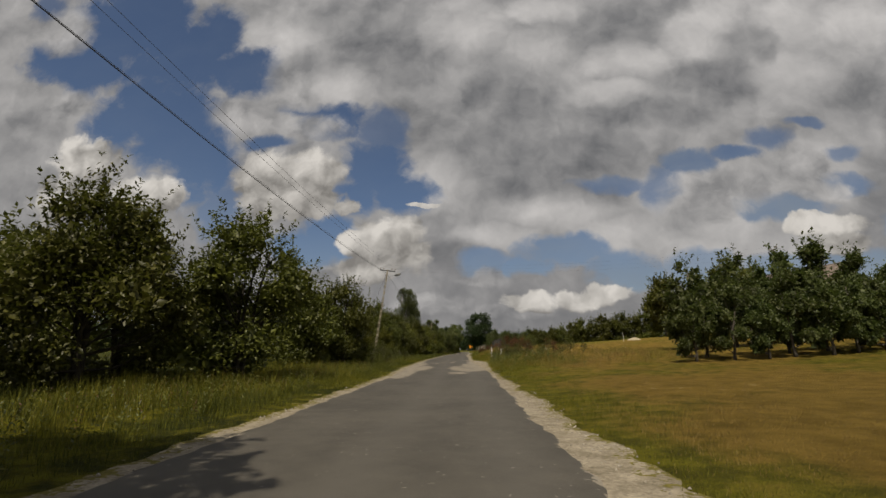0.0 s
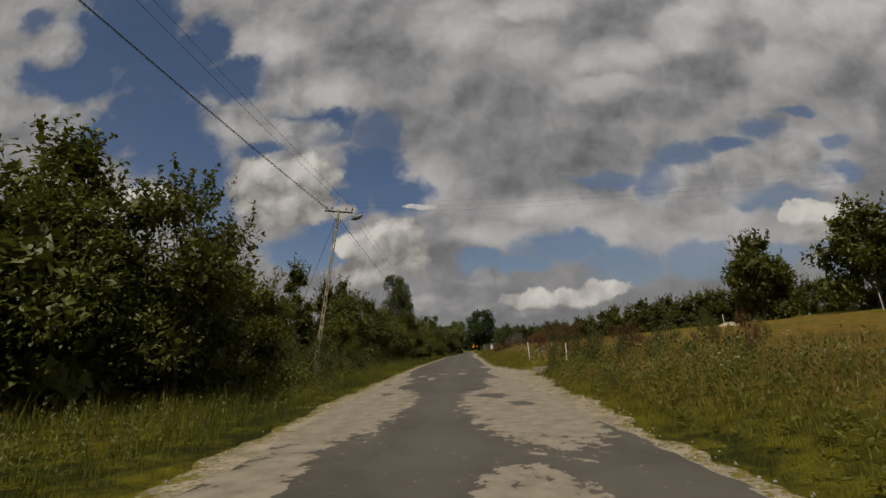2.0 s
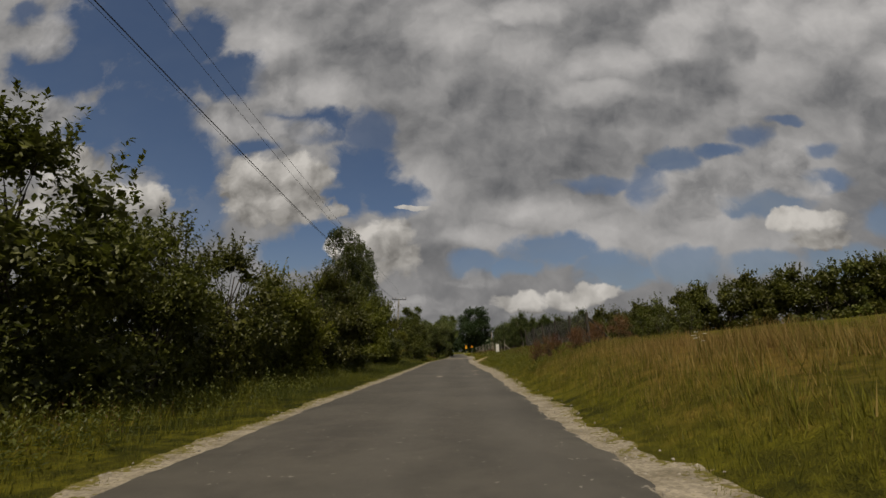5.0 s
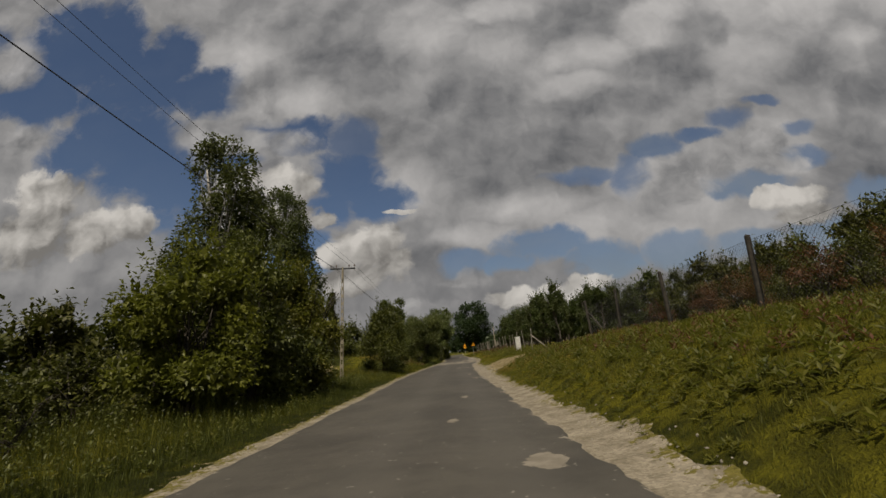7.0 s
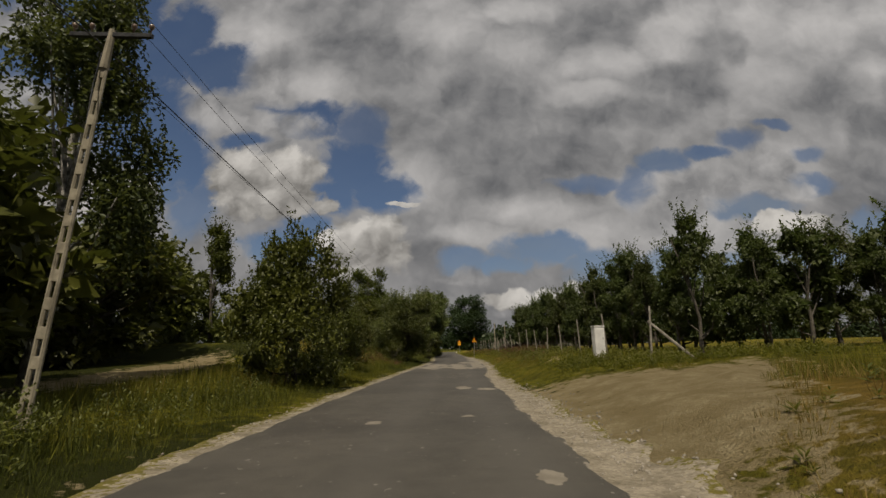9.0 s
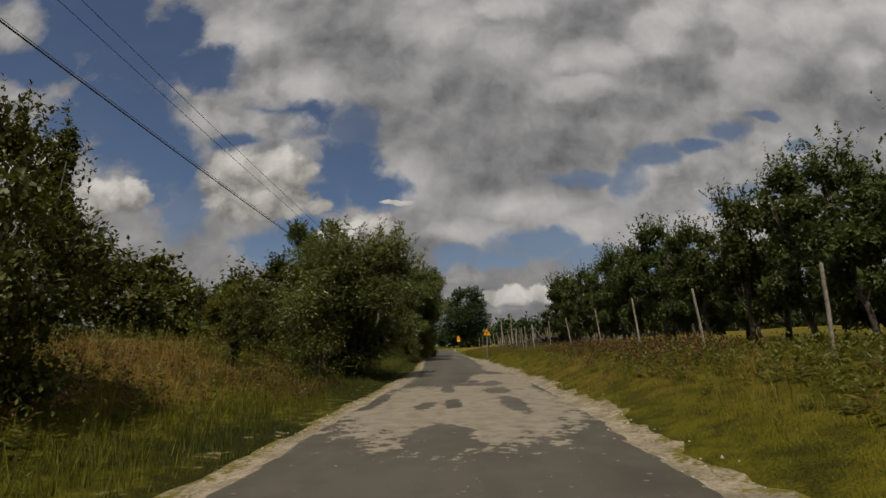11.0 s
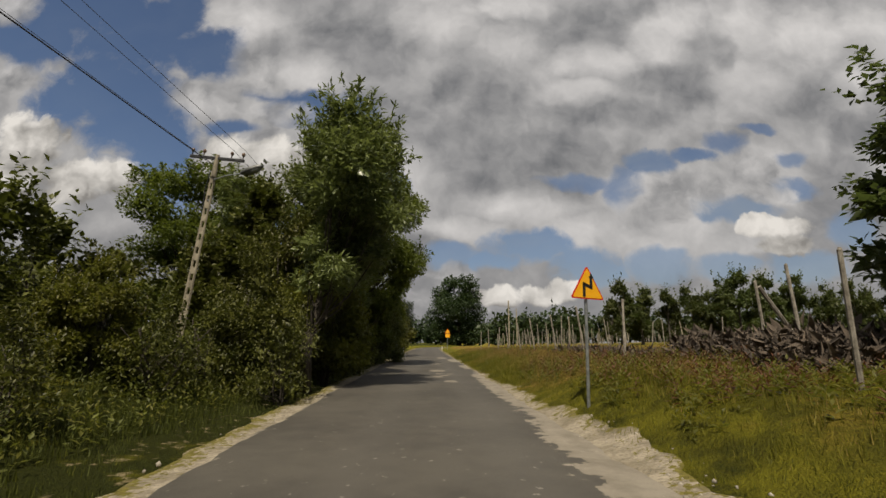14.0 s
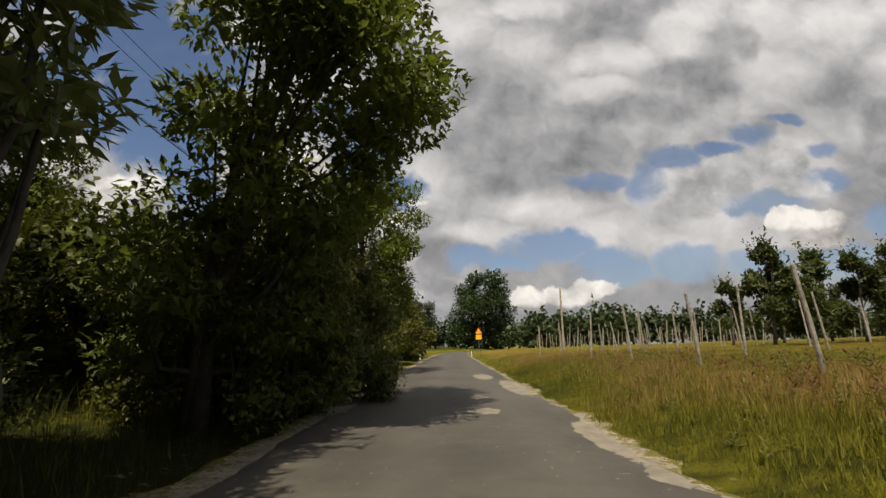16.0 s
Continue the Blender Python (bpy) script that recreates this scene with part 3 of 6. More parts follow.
def asphalt_material():
    mat, n, out = material("old_asphalt")
    at = n.add("ShaderNodeNewGeometry").outputs["Position"]
    wear = n.add("ShaderNodeAttribute")
    wear.attribute_name = "wear"
    side = n.add("ShaderNodeAttribute")
    side.attribute_name = "across"
    big, mid, grit = n.noise(at, 0.45, 5), n.noise(at, 2.6, 6, 0.62), n.noise(at, 90, 3, 0.75)
    tar = n.mix(n.step(n.m("ADD", n.m("MULTIPLY", big, 0.6), n.m("MULTIPLY", mid, 0.4)), 0.35, 0.65), (0.056, 0.051, 0.043), (0.086, 0.078, 0.065))
    lane = n.m("ABSOLUTE", n.m("SUBTRACT", n.m("ABSOLUTE", side.outputs["Fac"]), 0.9))
    tar = n.mix(n.m("MULTIPLY", n.step(lane, 0.0, 0.7, 1.0, 0.0), 0.35), tar, (0.100, 0.092, 0.080))
    pale = n.mix(n.step(mid, 0.3, 0.7), (0.165, 0.145, 0.114), (0.245, 0.218, 0.175))
    f = n.m("ADD", wear.outputs["Fac"], n.m("MULTIPLY", n.m("ADD", n.m("SUBTRACT", mid, 0.5), n.m("MULTIPLY", n.m("SUBTRACT", n.noise(at, 7.5, 5, 0.6), 0.5), 0.6)), 1.25))
    hole = n.step(f, 0.50, 0.545)
    col = n.mix(hole, tar, pale)
    specks = n.step(n.noise(at, 9, 2), 0.70, 0.73)
    col = n.mix(n.m("MULTIPLY", specks, 0.5), col, (0.3, 0.28, 0.24))
    col = n.add("ShaderNodeHueSaturation", {"Value": n.m("ADD", 0.7, n.m("MULTIPLY", grit, 0.6)), "Color": col}).outputs[0]
    h = n.m("ADD", n.m("MULTIPLY", grit, 0.25), n.m("MULTIPLY", hole, -0.8))
    bmp = n.add("ShaderNodeBump", {"Strength": 0.5, "Distance": 0.02, "Height": h}).outputs[0]
    p = n.add("ShaderNodeBsdfPrincipled", {"Base Color": col, "Roughness": n.m("ADD", 0.72, n.m("MULTIPLY", hole, 0.2)),
                                          "Specular IOR Level": 0.3, "Normal": bmp})
    n.link(p.outputs[0], out.inputs[0])
    return mat


def gravel_material():
    mat, n, out = material("limestone_gravel")
    at = n.add("ShaderNodeNewGeometry").outputs["Position"]
    vor = n.add("ShaderNodeTexVoronoi", {"Vector": at, "Scale": 26.0})
    mid = n.noise(at, 2.2, 6, 0.6)
    col = n.mix(n.step(mid, 0.3, 0.7), (0.175, 0.150, 0.108), (0.30, 0.262, 0.20))
    rim = n.add("ShaderNodeAttribute")
    rim.attribute_name = "inside"
    torn = n.m("ADD", rim.outputs["Fac"], n.m("MULTIPLY", n.m("SUBTRACT", n.m("ADD", n.noise(at, 3.2, 5, 0.65), n.noise(at, 11.0, 4, 0.6)), 1.0), 1.5))
    turf = n.mix(n.noise(at, 9.0, 4), (0.085, 0.080, 0.012), (0.17, 0.14, 0.04))
    col = n.mix(n.step(torn, 0.16, 0.30), turf, col)
    col = n.mix(n.m("MULTIPLY", n.step(n.noise(at, 5.0, 5, 0.6), 0.56, 0.68), 0.55), col, (0.13, 0.11, 0.08))
    stone = n.add("ShaderNodeSeparateXYZ", (vor.outputs["Color"],)).outputs[0]
    col = n.add("ShaderNodeHueSaturation", {"Value": n.m("ADD", 0.78, n.m("MULTIPLY", stone, 0.42)), "Color": col}).outputs[0]
    bmp = n.add("ShaderNodeBump", {"Strength": 0.45, "Distance": 0.02, "Height": n.m("SUBTRACT", mid, vor.outputs["Distance"])}).outputs[0]
    p = n.add("ShaderNodeBsdfPrincipled", {"Base Color": col, "Roughness": 0.95, "Specular IOR Level": 0.15, "Normal": bmp})
    n.link(p.outputs[0], out.inputs[0])
    return mat


def ragged(ys, seed, amp):
    return amp * (0.5 * np.sin(ys * 0.9 + seed) + 0.35 * np.sin(ys * 2.3 + seed * 2.1) + 0.3 * np.sin(ys * 5.1 + seed * 3.3)
                  + 0.25 * np.sin(ys * 9.7 + seed))


RIGHT_Y = [-140, -25, -8, 0, 20, 30, 45, 58, 63, 75, 84, 100, 112, 126, 140, 160, 300]
RIGHT_TAR = [2.5, 2.65, 2.8, 3.0, 2.9, 2.75, 2.85, 2.98, 2.74, 2.72, 2.62, 2.6, 3.5, 3.5, 3.1, 3.0, 2.7]
RIGHT_GRIT = [3.2, 3.45, 3.3, 3.2, 4.3, 3.3, 3.3, 3.68, 3.6, 3.45, 3.55, 3.25, 3.8, 3.75, 3.35, 3.15, 2.9]
LEFT_EDGE_Y = [-140, -21, -4, 7, 23, 40, 54, 73, 85, 100, 114, 122, 130, 137, 150, 161, 180, 300]
LEFT_EDGE = [-2.8, -2.9, -2.8, -3.2, -3.1, -3.15, -2.95, -2.75, -2.75, -2.45, -2.05, -1.9, -1.8, -2.1, -2.25, -2.4, -2.5, -2.5]


def make_road():
    ys = np.arange(-120, 262, 0.2)
    uL = np.interp(ys, LEFT_EDGE_Y, LEFT_EDGE) + 0.34 + ragged(ys, 0.3, 0.07)
    uR = np.interp(ys, RIGHT_Y, RIGHT_TAR) + ragged(ys, 1.7, 0.10)
    f = np.linspace(0, 1, 41)
    U = uL[:, None] * (1 - f) + uR[:, None] * f
    Y = np.repeat(ys[:, None], 41, 1)
    X = centre(Y) + U
    Z = 0.03 - 0.012 * (U / 2.6) ** 2 + 0.008 * wobble(X * 0.5, Y * 0.4)
    Z[:, 0] -= 0.05
    Z[:, -1] -= 0.05
    rim = np.minimum(U - uL[:, None], uR[:, None] - U)
    eaten = 0.66 * (1 - rim / 0.34)
    me = mesh_from("road", np.stack([X, Y, Z], -1).reshape(-1, 3), grid_faces(len(ys), 41), asphalt_material(), True,
                   [("wear", np.maximum(wear_at(U, Y), eaten).ravel()), ("across", (U - 0.9).ravel())])
    tagged(new("road", me), "narrow worn asphalt road with pale broken patches", "road", kind="structure")
    grit = gravel_material()
    for side, lo, hi in (("left", np.interp(ys, LEFT_EDGE_Y, LEFT_EDGE) - 0.15 + ragged(ys, 4.0, 0.13), np.interp(ys, LEFT_EDGE_Y, LEFT_EDGE) + 0.6),
                         ("right", 2.0 + 0 * ys, np.interp(ys, RIGHT_Y, RIGHT_GRIT) + 0.12 + ragged(ys, 2.9, 0.20))):
        f = np.linspace(0, 1, 9)
        U = lo[:, None] * (1 - f) + hi[:, None] * f
        Y = np.repeat(ys[:, None], 9, 1)
        X = centre(Y) + U
        Z = np.maximum(ground_z(X, Y) + 0.014, -0.004) + 0.012 * wobble(X * 5, Y * 5)
        Z[:, 0 if side == "left" else -1] -= 0.05
        reach = np.abs(U - (lo if side == "left" else hi)[:, None])
        me = mesh_from("gravel_verge", np.stack([X, Y, Z], -1).reshape(-1, 3), grid_faces(len(ys), 9), grit, True, [("inside", reach.ravel())])
        tagged(new("gravel_verge", me), "strip of pale crushed limestone beside the asphalt", "gravel verge", kind="structure")


make_ground()
make_road()

# ---- plants ----


def leaf_mesh(name, at, along, face, length, width, mat):
    """One folded four-cornered leaf at each place: along is its length's way, face its upper side's."""
    along = along / np.linalg.norm(along, axis=1, keepdims=True)
    side = np.cross(along, face)
    side /= np.maximum(np.linalg.norm(side, axis=1, keepdims=True), 1e-6)
    up = np.cross(side, along)
    L, W = length[:, None], width[:, None]
    mid = at + along * L * 0.45
    v = np.stack([at, mid - side * W / 2 + up * W * 0.18, at + along * L - up * L * 0.06, mid + side * W / 2 + up * W * 0.18], 1)
    base = np.arange(len(at))[:, None] * 4
    faces = np.concatenate([base + [0, 1, 2], base + [0, 2, 3]], 1).reshape(-1, 3)
    return mesh_from(name, v.reshape(-1, 3), faces, mat)


def unit(rng, n):
    v = rng.normal(size=(n, 3))
    return v / np.linalg.norm(v, axis=1, keepdims=True)


def lobes(rng, count, height, radius, low, profile):
    """Centres and radii of the crown's lobes; profile(f) is the crown's half width at the height fraction f."""
    f = rng.uniform(low, 0.97, count)
    a = rng.uniform(0, 2 * math.pi, count)
    edge = np.array([profile(k) for k in f]) * radius
    d = edge * np.sqrt(rng.uniform(0.1, 1.0, count)) * 0.78
    c = np.stack([np.cos(a) * d, np.sin(a) * d, f * height], 1)
    r = rng.uniform(0.24, 0.42, count) * (0.35 + 0.65 * edge / max(radius, 0.1)) * radius
    return c, r


def crown_leaves(rng, c, r, n, flat=0.8, core=0.55):
    """Leaf places on and in the lobes, with the way outwards."""
    w = r ** 2
    i = rng.choice(len(c), n, p=w / w.sum())
    d = unit(rng, n)
    d[:, 2] = d[:, 2] * 0.9 + 0.12
    k = core + (1.08 - core) * rng.uniform(0, 1, n) ** 0.6
    p = c[i] + d * (r[i] * k)[:, None] * np.array([1, 1, flat])
    return p, d


def shoots(rng, p, d, count, length, per, droop=0.0):
    """Leaves strung along twigs that stand out of the crown."""
    top = np.argsort(-(p[:, 2] + rng.normal(0, p[:, 2].std() * 0.8, len(p))))[:count * 3]
    pick = rng.choice(top, count, replace=False)
    o, w = p[pick], d[pick] * 0.5 + np.array([0, 0, 0.9]) + rng.normal(0, 0.25, (count, 3))
    w /= np.linalg.norm(w, axis=1, keepdims=True)
    t = rng.uniform(0, 1, (count, per, 1))
    ln = length * rng.uniform(0.5, 1.2, (count, 1, 1))
    q = o[:, None] + w[:, None] * t * ln - np.array([0, 0, 1]) * droop * ln * t ** 2
    return q.reshape(-1, 3), np.repeat(w, per, 0)


def tree_wood(rng, height, base_r, c, mat, forks=8, lean=(0, 0), stems=1, joined=True):
    """Meshes of the stems and limbs: (part name, mesh) pairs; thickets keep theirs in one mesh."""
    made, bm = [], bmesh.new()
    for s in range(stems):
        off = Vector((rng.uniform(-0.5, 0.5), rng.uniform(-0.5, 0.5), 0)) * (0.0 if stems == 1 else 1.0)
        out = Vector((lean[0], lean[1], 0)) + off * 1.6
        pts, rad = [], []
        for k in range(7):
            f = k / 6
            pts.append(off * 0.3 + out * f * f + Vector((rng.normal(0, 0.05), rng.normal(0, 0.05), -0.15 + f * height * 0.86)))
            rad.append(base_r * (1.25 - f * 1.1) * (1.3 if k == 0 else 1) + 0.008)
        bm_tube(bm, pts, rad, 7)
        if not joined:
            made.append(("trunk", finish("trunk", bm, mat, True)))
            bm = bmesh.new()
        for k in rng.choice(len(c), min(forks, len(c)), replace=False):
            end = Vector(c[k])
            f = min(max((end.z / height) * 0.62, 0.12), 0.8)
            i = int(f * 6)
            start = pts[i].lerp(pts[min(i + 1, 6)], f * 6 - i)
            mid = start.lerp(end, 0.5) + Vector((rng.normal(0, 0.12), rng.normal(0, 0.12), -0.03 * height))
            r0 = base_r * (1.05 - f) * 0.55 + 0.01
            bm_tube(bm, [start, mid, end], [r0, r0 * 0.6, r0 * 0.25], 5, False)
            if not joined:
                made.append(("limb", finish("limb", bm, mat, True)))
                bm = bmesh.new()
    if joined:
        made.append(("trunk", finish("trunk", bm, mat, True)))
    else:
        bm.free()
    return made


def prototype(kind, seed):
    """Meshes (wood, leaves) for one plant of a kind, at its real size, and its height."""
    rng = np.random.default_rng(seed)
    bushy = lambda f: 0.52 + 0.54 * math.sin(math.pi * min(f * 0.85 + 0.1, 1)) - 0.42 * f ** 3
    ovalish = lambda f: max(math.sin(math.pi * (0.12 + 0.86 * f)) ** 0.7, 0.15)
    if kind == "bush":
        H, R = 5.2, 2.7
        c, r = lobes(rng, 34, H, R, 0.04, bushy)
        p, d = crown_leaves(rng, c, r, 10500)
        q, e = shoots(rng, p, d, 80, 0.9, 20)
        mat, size, asp = LEAF_BUSH, 0.135, 0.54
        wood = ("trunk", H, 0.06, TWIG, 8, 4)
    elif kind == "far_bush":
        H, R = 5.2, 2.7
        c, r = lobes(rng, 26, H, R, 0.04, bushy)
        p, d = crown_leaves(rng, c, r, 3000)
        q, e = shoots(rng, p, d, 40, 1.0, 9)
        mat, size, asp = LEAF_BUSH, 0.28, 0.58
        wood = ("trunk", H, 0.07, BARK, 8, 2)
    elif kind == "light_bush":
        H, R = 4.6, 2.2
        c, r = lobes(rng, 28, H, R, 0.04, ovalish)
        p, d = crown_leaves(rng, c, r, 8500, core=0.4)
        q, e = shoots(rng, p, d, 70, 1.0, 18)
        mat, size, asp = LEAF_LIGHT, 0.145, 0.55
        wood = ("trunk", H, 0.05, TWIG, 8, 4)
    elif kind == "young_tree":
        H, R = 7.5, 1.9
        c, r = lobes(rng, 30, H, R, 0.06, lambda f: max(0.75 * math.sin(math.pi * (0.15 + 0.8 * f)), 0.1))
        p, d = crown_leaves(rng, c, r, 5600, 1.1, 0.4)
        q, e = shoots(rng, p, d, 50, 1.1, 14)
        mat, size, asp = LEAF_BUSH, 0.18, 0.55
        wood = ("trunk", H, 0.10, BARK, 16, 1)
    elif kind == "willow_bush":
        H, R = 7.4, 3.3
        c, r = lobes(rng, 62, H, R, 0.13, lambda f: 0.50 + 0.52 * ramp(f, 0.10, 0.50) - 0.38 * f ** 3)
        p, d = crown_leaves(rng, c, r, 33000, 1.0, 0.3)
        q, e = shoots(rng, p, d, 220, 1.3, 26, 0.15)
        mat, size, asp = LEAF_WILLOW, 0.23, 0.22
        wood = ("trunk", H, 0.07, TWIG, 14, 5)
    elif kind == "tall_willow":
        H, R = 9.8, 1.85
        c, r = lobes(rng, 48, H, R, 0.36, lambda f: 0.8 + 0.2 * ramp(f, 0.3, 0.6) - 0.35 * f ** 6)
        c[:, 0] += 1.35 * ramp(c[:, 2], 2.0, 6.0)
        p, d = crown_leaves(rng, c, r, 18000, 1.05, 0.35)
        q, e = shoots(rng, p, d, 200, 1.1, 22, 0.1)
        mat, size, asp = LEAF_WILLOW, 0.22, 0.30
        wood = ("trunk", H, 0.085, TWIG, 12, 2)
    elif kind == "birch":
        H, R = 15.0, 3.6
        c, r = lobes(rng, 44, H, R, 0.30, lambda f: max(1.0 - 0.75 * f ** 2.2, 0.2))
        r *= 0.7
        o, d0 = crown_leaves(rng, c, r, 820, 1.0, 0.2)
        t = rng.uniform(0, 1, (820, 20, 1))
        ln = rng.uniform(0.7, 2.3, (820, 1, 1))
        q = (o[:, None] + d0[:, None] * np.array([0.25, 0.25, 0]) * t * ln - np.array([0, 0, 1]) * t * ln).reshape(-1, 3)
        e = np.repeat(d0 * 0.3 - np.array([0, 0, 0.9]), 20, 0)
        p, d = crown_leaves(rng, c, r, 9000, 1.0, 0.3)
        mat, size, asp = LEAF_BIRCH, 0.17, 0.55
        wood = ("trunk", H, 0.17, BARK_PALE, 22, 1)
    elif kind in ("robinia", "leaning_robinia"):
        H, R = 11.0, 3.3
        c, r = lobes(rng, 70, H, R, 0.10, lambda f: 0.55 + 0.5 * ramp(f, 0.12, 0.7) - 0.3 * f ** 5)
        r *= 0.85
        if kind == "leaning_robinia":
            c[:, 0] += 1.7 * ramp(c[:, 2], 0.5, 6.5)
        p, d = crown_leaves(rng, c, r, 23000, 0.62, 0.4)
        q, e = shoots(rng, p, d, 150, 1.0, 20, 0.5)
        mat, size, asp = LEAF_ROBINIA, 0.20, 0.46
        wood = ("trunk", H, 0.12, TWIG, 11, 2)
    elif kind == "orchard_tree":
        H, R = 5.0, 1.35
        c, r = lobes(rng, 32, H, R, 0.24, lambda f: 0.72 + 0.3 * math.sin(math.pi * f) - 0.45 * f ** 3)
        r *= 0.9
        p, d = crown_leaves(rng, c, r, 4600, 1.0, 0.35)
        q, e = shoots(rng, p, d, 60, 0.85, 14)
        mat, size, asp = LEAF_ORCHARD, 0.128, 0.50
        wood = ("trunk", H, 0.07, BARK, 12, 1)
    elif kind == "far_orchard":
        H, R = 4.6, 1.45
        c, r = lobes(rng, 20, H, R, 0.14, ovalish)
        r *= 0.95
        p, d = crown_leaves(rng, c, r, 2500, 1.0, 0.4)
        q, e = shoots(rng, p, d, 36, 0.8, 8)
        mat, size, asp = LEAF_ORCHARD, 0.195, 0.54
        wood = ("trunk", H, 0.07, BARK, 6, 1)
    elif kind == "great_tree":
        H, R = 26.0, 12.5
        c, r = lobes(rng, 56, H, R, 0.03, lambda f: 0.5 + 0.55 * math.sin(math.pi * (0.1 + 0.85 * f)))
        r *= 0.85
        p, d = crown_leaves(rng, c, r, 20000, 0.85, 0.4)
        q, e = shoots(rng, p, d, 40, 1.8, 10)
        mat, size, asp = LEAF_FAR, 0.75, 0.7
        wood = ("trunk", H, 0.6, BARK, 16, 1)
    else:
        H, R = 2.6, 1.5
        c, r = lobes(rng, 14, H, R, 0.08, bushy)
        p, d = crown_leaves(rng, c, r, 1500, 0.9, 0.3)
        q, e = shoots(rng, p, d, 34, 0.7, 14)
        mat, size, asp = LEAF_RED if kind == "rusty_shrub" else LEAF_BUSH, 0.125, 0.42
        wood = ("trunk", H, 0.016, TWIG, 5, 4)
    at = np.concatenate([p, q])
    out = np.concatenate([d, e])
    keep = at[:, 2] > 0.06
    at, out = at[keep], out[keep]
    n = len(at)
    along = out * 0.7 + unit(rng, n) * 0.9 + np.array([0, 0, -0.15])
    flat_share = 0.7 if kind in ("willow_bush", "tall_willow", "birch") else 1.3
    face = unit(rng, n) * 0.7 + np.array([0, 0, flat_share]) + out * 0.25
    length = size * rng.uniform(0.65, 1.3, n)
    # large shaded leaves close the crown's inside
    m = len(p) // (5 if kind == "willow_bush" else 4 if kind in ("bush", "light_bush", "young_tree", "orchard_tree", "far_bush", "far_orchard") else 40)
    inside, din = crown_leaves(rng, c, r * 0.6, m, 0.9, 0.1)
    inside[:, 2] = np.maximum(inside[:, 2], 0.1)
    at, along = np.concatenate([at, inside]), np.concatenate([along, unit(rng, m)])
    face, length = np.concatenate([face, unit(rng, m)]), np.concatenate([length, size * rng.uniform(1.4, 2.5, m) * (0.6 if kind == "willow_bush" else 1.0)])
    n += m
    asp = np.where(np.arange(n) < n - m, asp, 0.7)
    leaves = leaf_mesh("crown", at, along, face, length, length * asp * rng.uniform(0.8, 1.2, n), mat)
    name, h, br, bark, forks, stems = wood
    joined = kind not in ("birch", "willow_bush", "robinia", "leaning_robinia", "tall_willow", "young_tree", "orchard_tree", "great_tree")
    lean = (1.3, 0.1) if kind == "tall_willow" else (1.9, 0.2) if kind == "leaning_robinia" else (rng.normal(0, 0.3), rng.normal(0, 0.3))
    return tree_wood(rng, h, br, c, bark, forks, lean, stems, joined), leaves, H


PROTOS = {}
PLANT_NAMES = {"bush": ("bush", "bush"), "far_bush": ("bush", "bush"), "light_bush": ("bush", "bush"), "young_tree": ("young_tree", "tree"),
               "willow_bush": ("willow", "tree"), "tall_willow": ("willow_tree", "tree"), "birch": ("birch", "tree"),
               "robinia": ("robinia", "tree"), "leaning_robinia": ("robinia", "tree"), "orchard_tree": ("orchard_tree", "fruit tree"), "far_orchard": ("orchard_tree", "fruit tree"), "great_tree": ("great_tree", "tree"),
               "shrub": ("shrub", "shrub"), "rusty_shrub": ("shrub", "shrub")}


def plant(kind, x, y, height, label, group="", variants=2, wide=1.0, turn=None):
    if kind == "bush" and ((x < -12.5 and y > 0) or x > 20):
        kind = "far_bush"
    k = (kind, random.randrange(variants))
    if k not in PROTOS:
        PROTOS[k] = prototype(kind, 11 + 7 * len(PROTOS))
    wood, leaves, h = PROTOS[k]
    s = height / h
    name, category = PLANT_NAMES[kind]
    at = pose(x, y, gz(x, y), 0, 0, random.uniform(0, 360) if turn is None else turn) @ Matrix.Diagonal((s * wide, s * wide, s, 1))
    ob = thing(name, label, category, group, at=at)
    for piece, me in wood:
        part(piece, me, None, ob)
    part("crown", leaves, None, ob)
    return ob


HEDGE = "dense green roadside bush rooted in tall dry grass"
random.seed(4)
# along the left verge: kind, x, y, height, width factor
for kind, x, y, h, w in [
        ("bush", -10.2, -9.0, 6.6, 1.08), ("bush", -13.2, -13.5, 6.8, 1.0), ("bush", -16.5, -8.0, 7.4, 0.9), ("bush", -15.0, -19.5, 6.2, 1.0),
        ("bush", -13.0, 5.0, 6.2, 0.9), ("bush", -10.5, 7.4, 6.2, 1.05), ("bush", -12.3, 5.0, 5.6, 1.0),
        ("young_tree", -16.0, 9.0, 9.0, 1.2), ("far_bush", -14.0, 14.0, 5.6, 1.0), ("light_bush", -11.0, 12.5, 4.4, 1.0)]:
    plant(kind, x, y, h, HEDGE, "roadside bushes", 3, w)
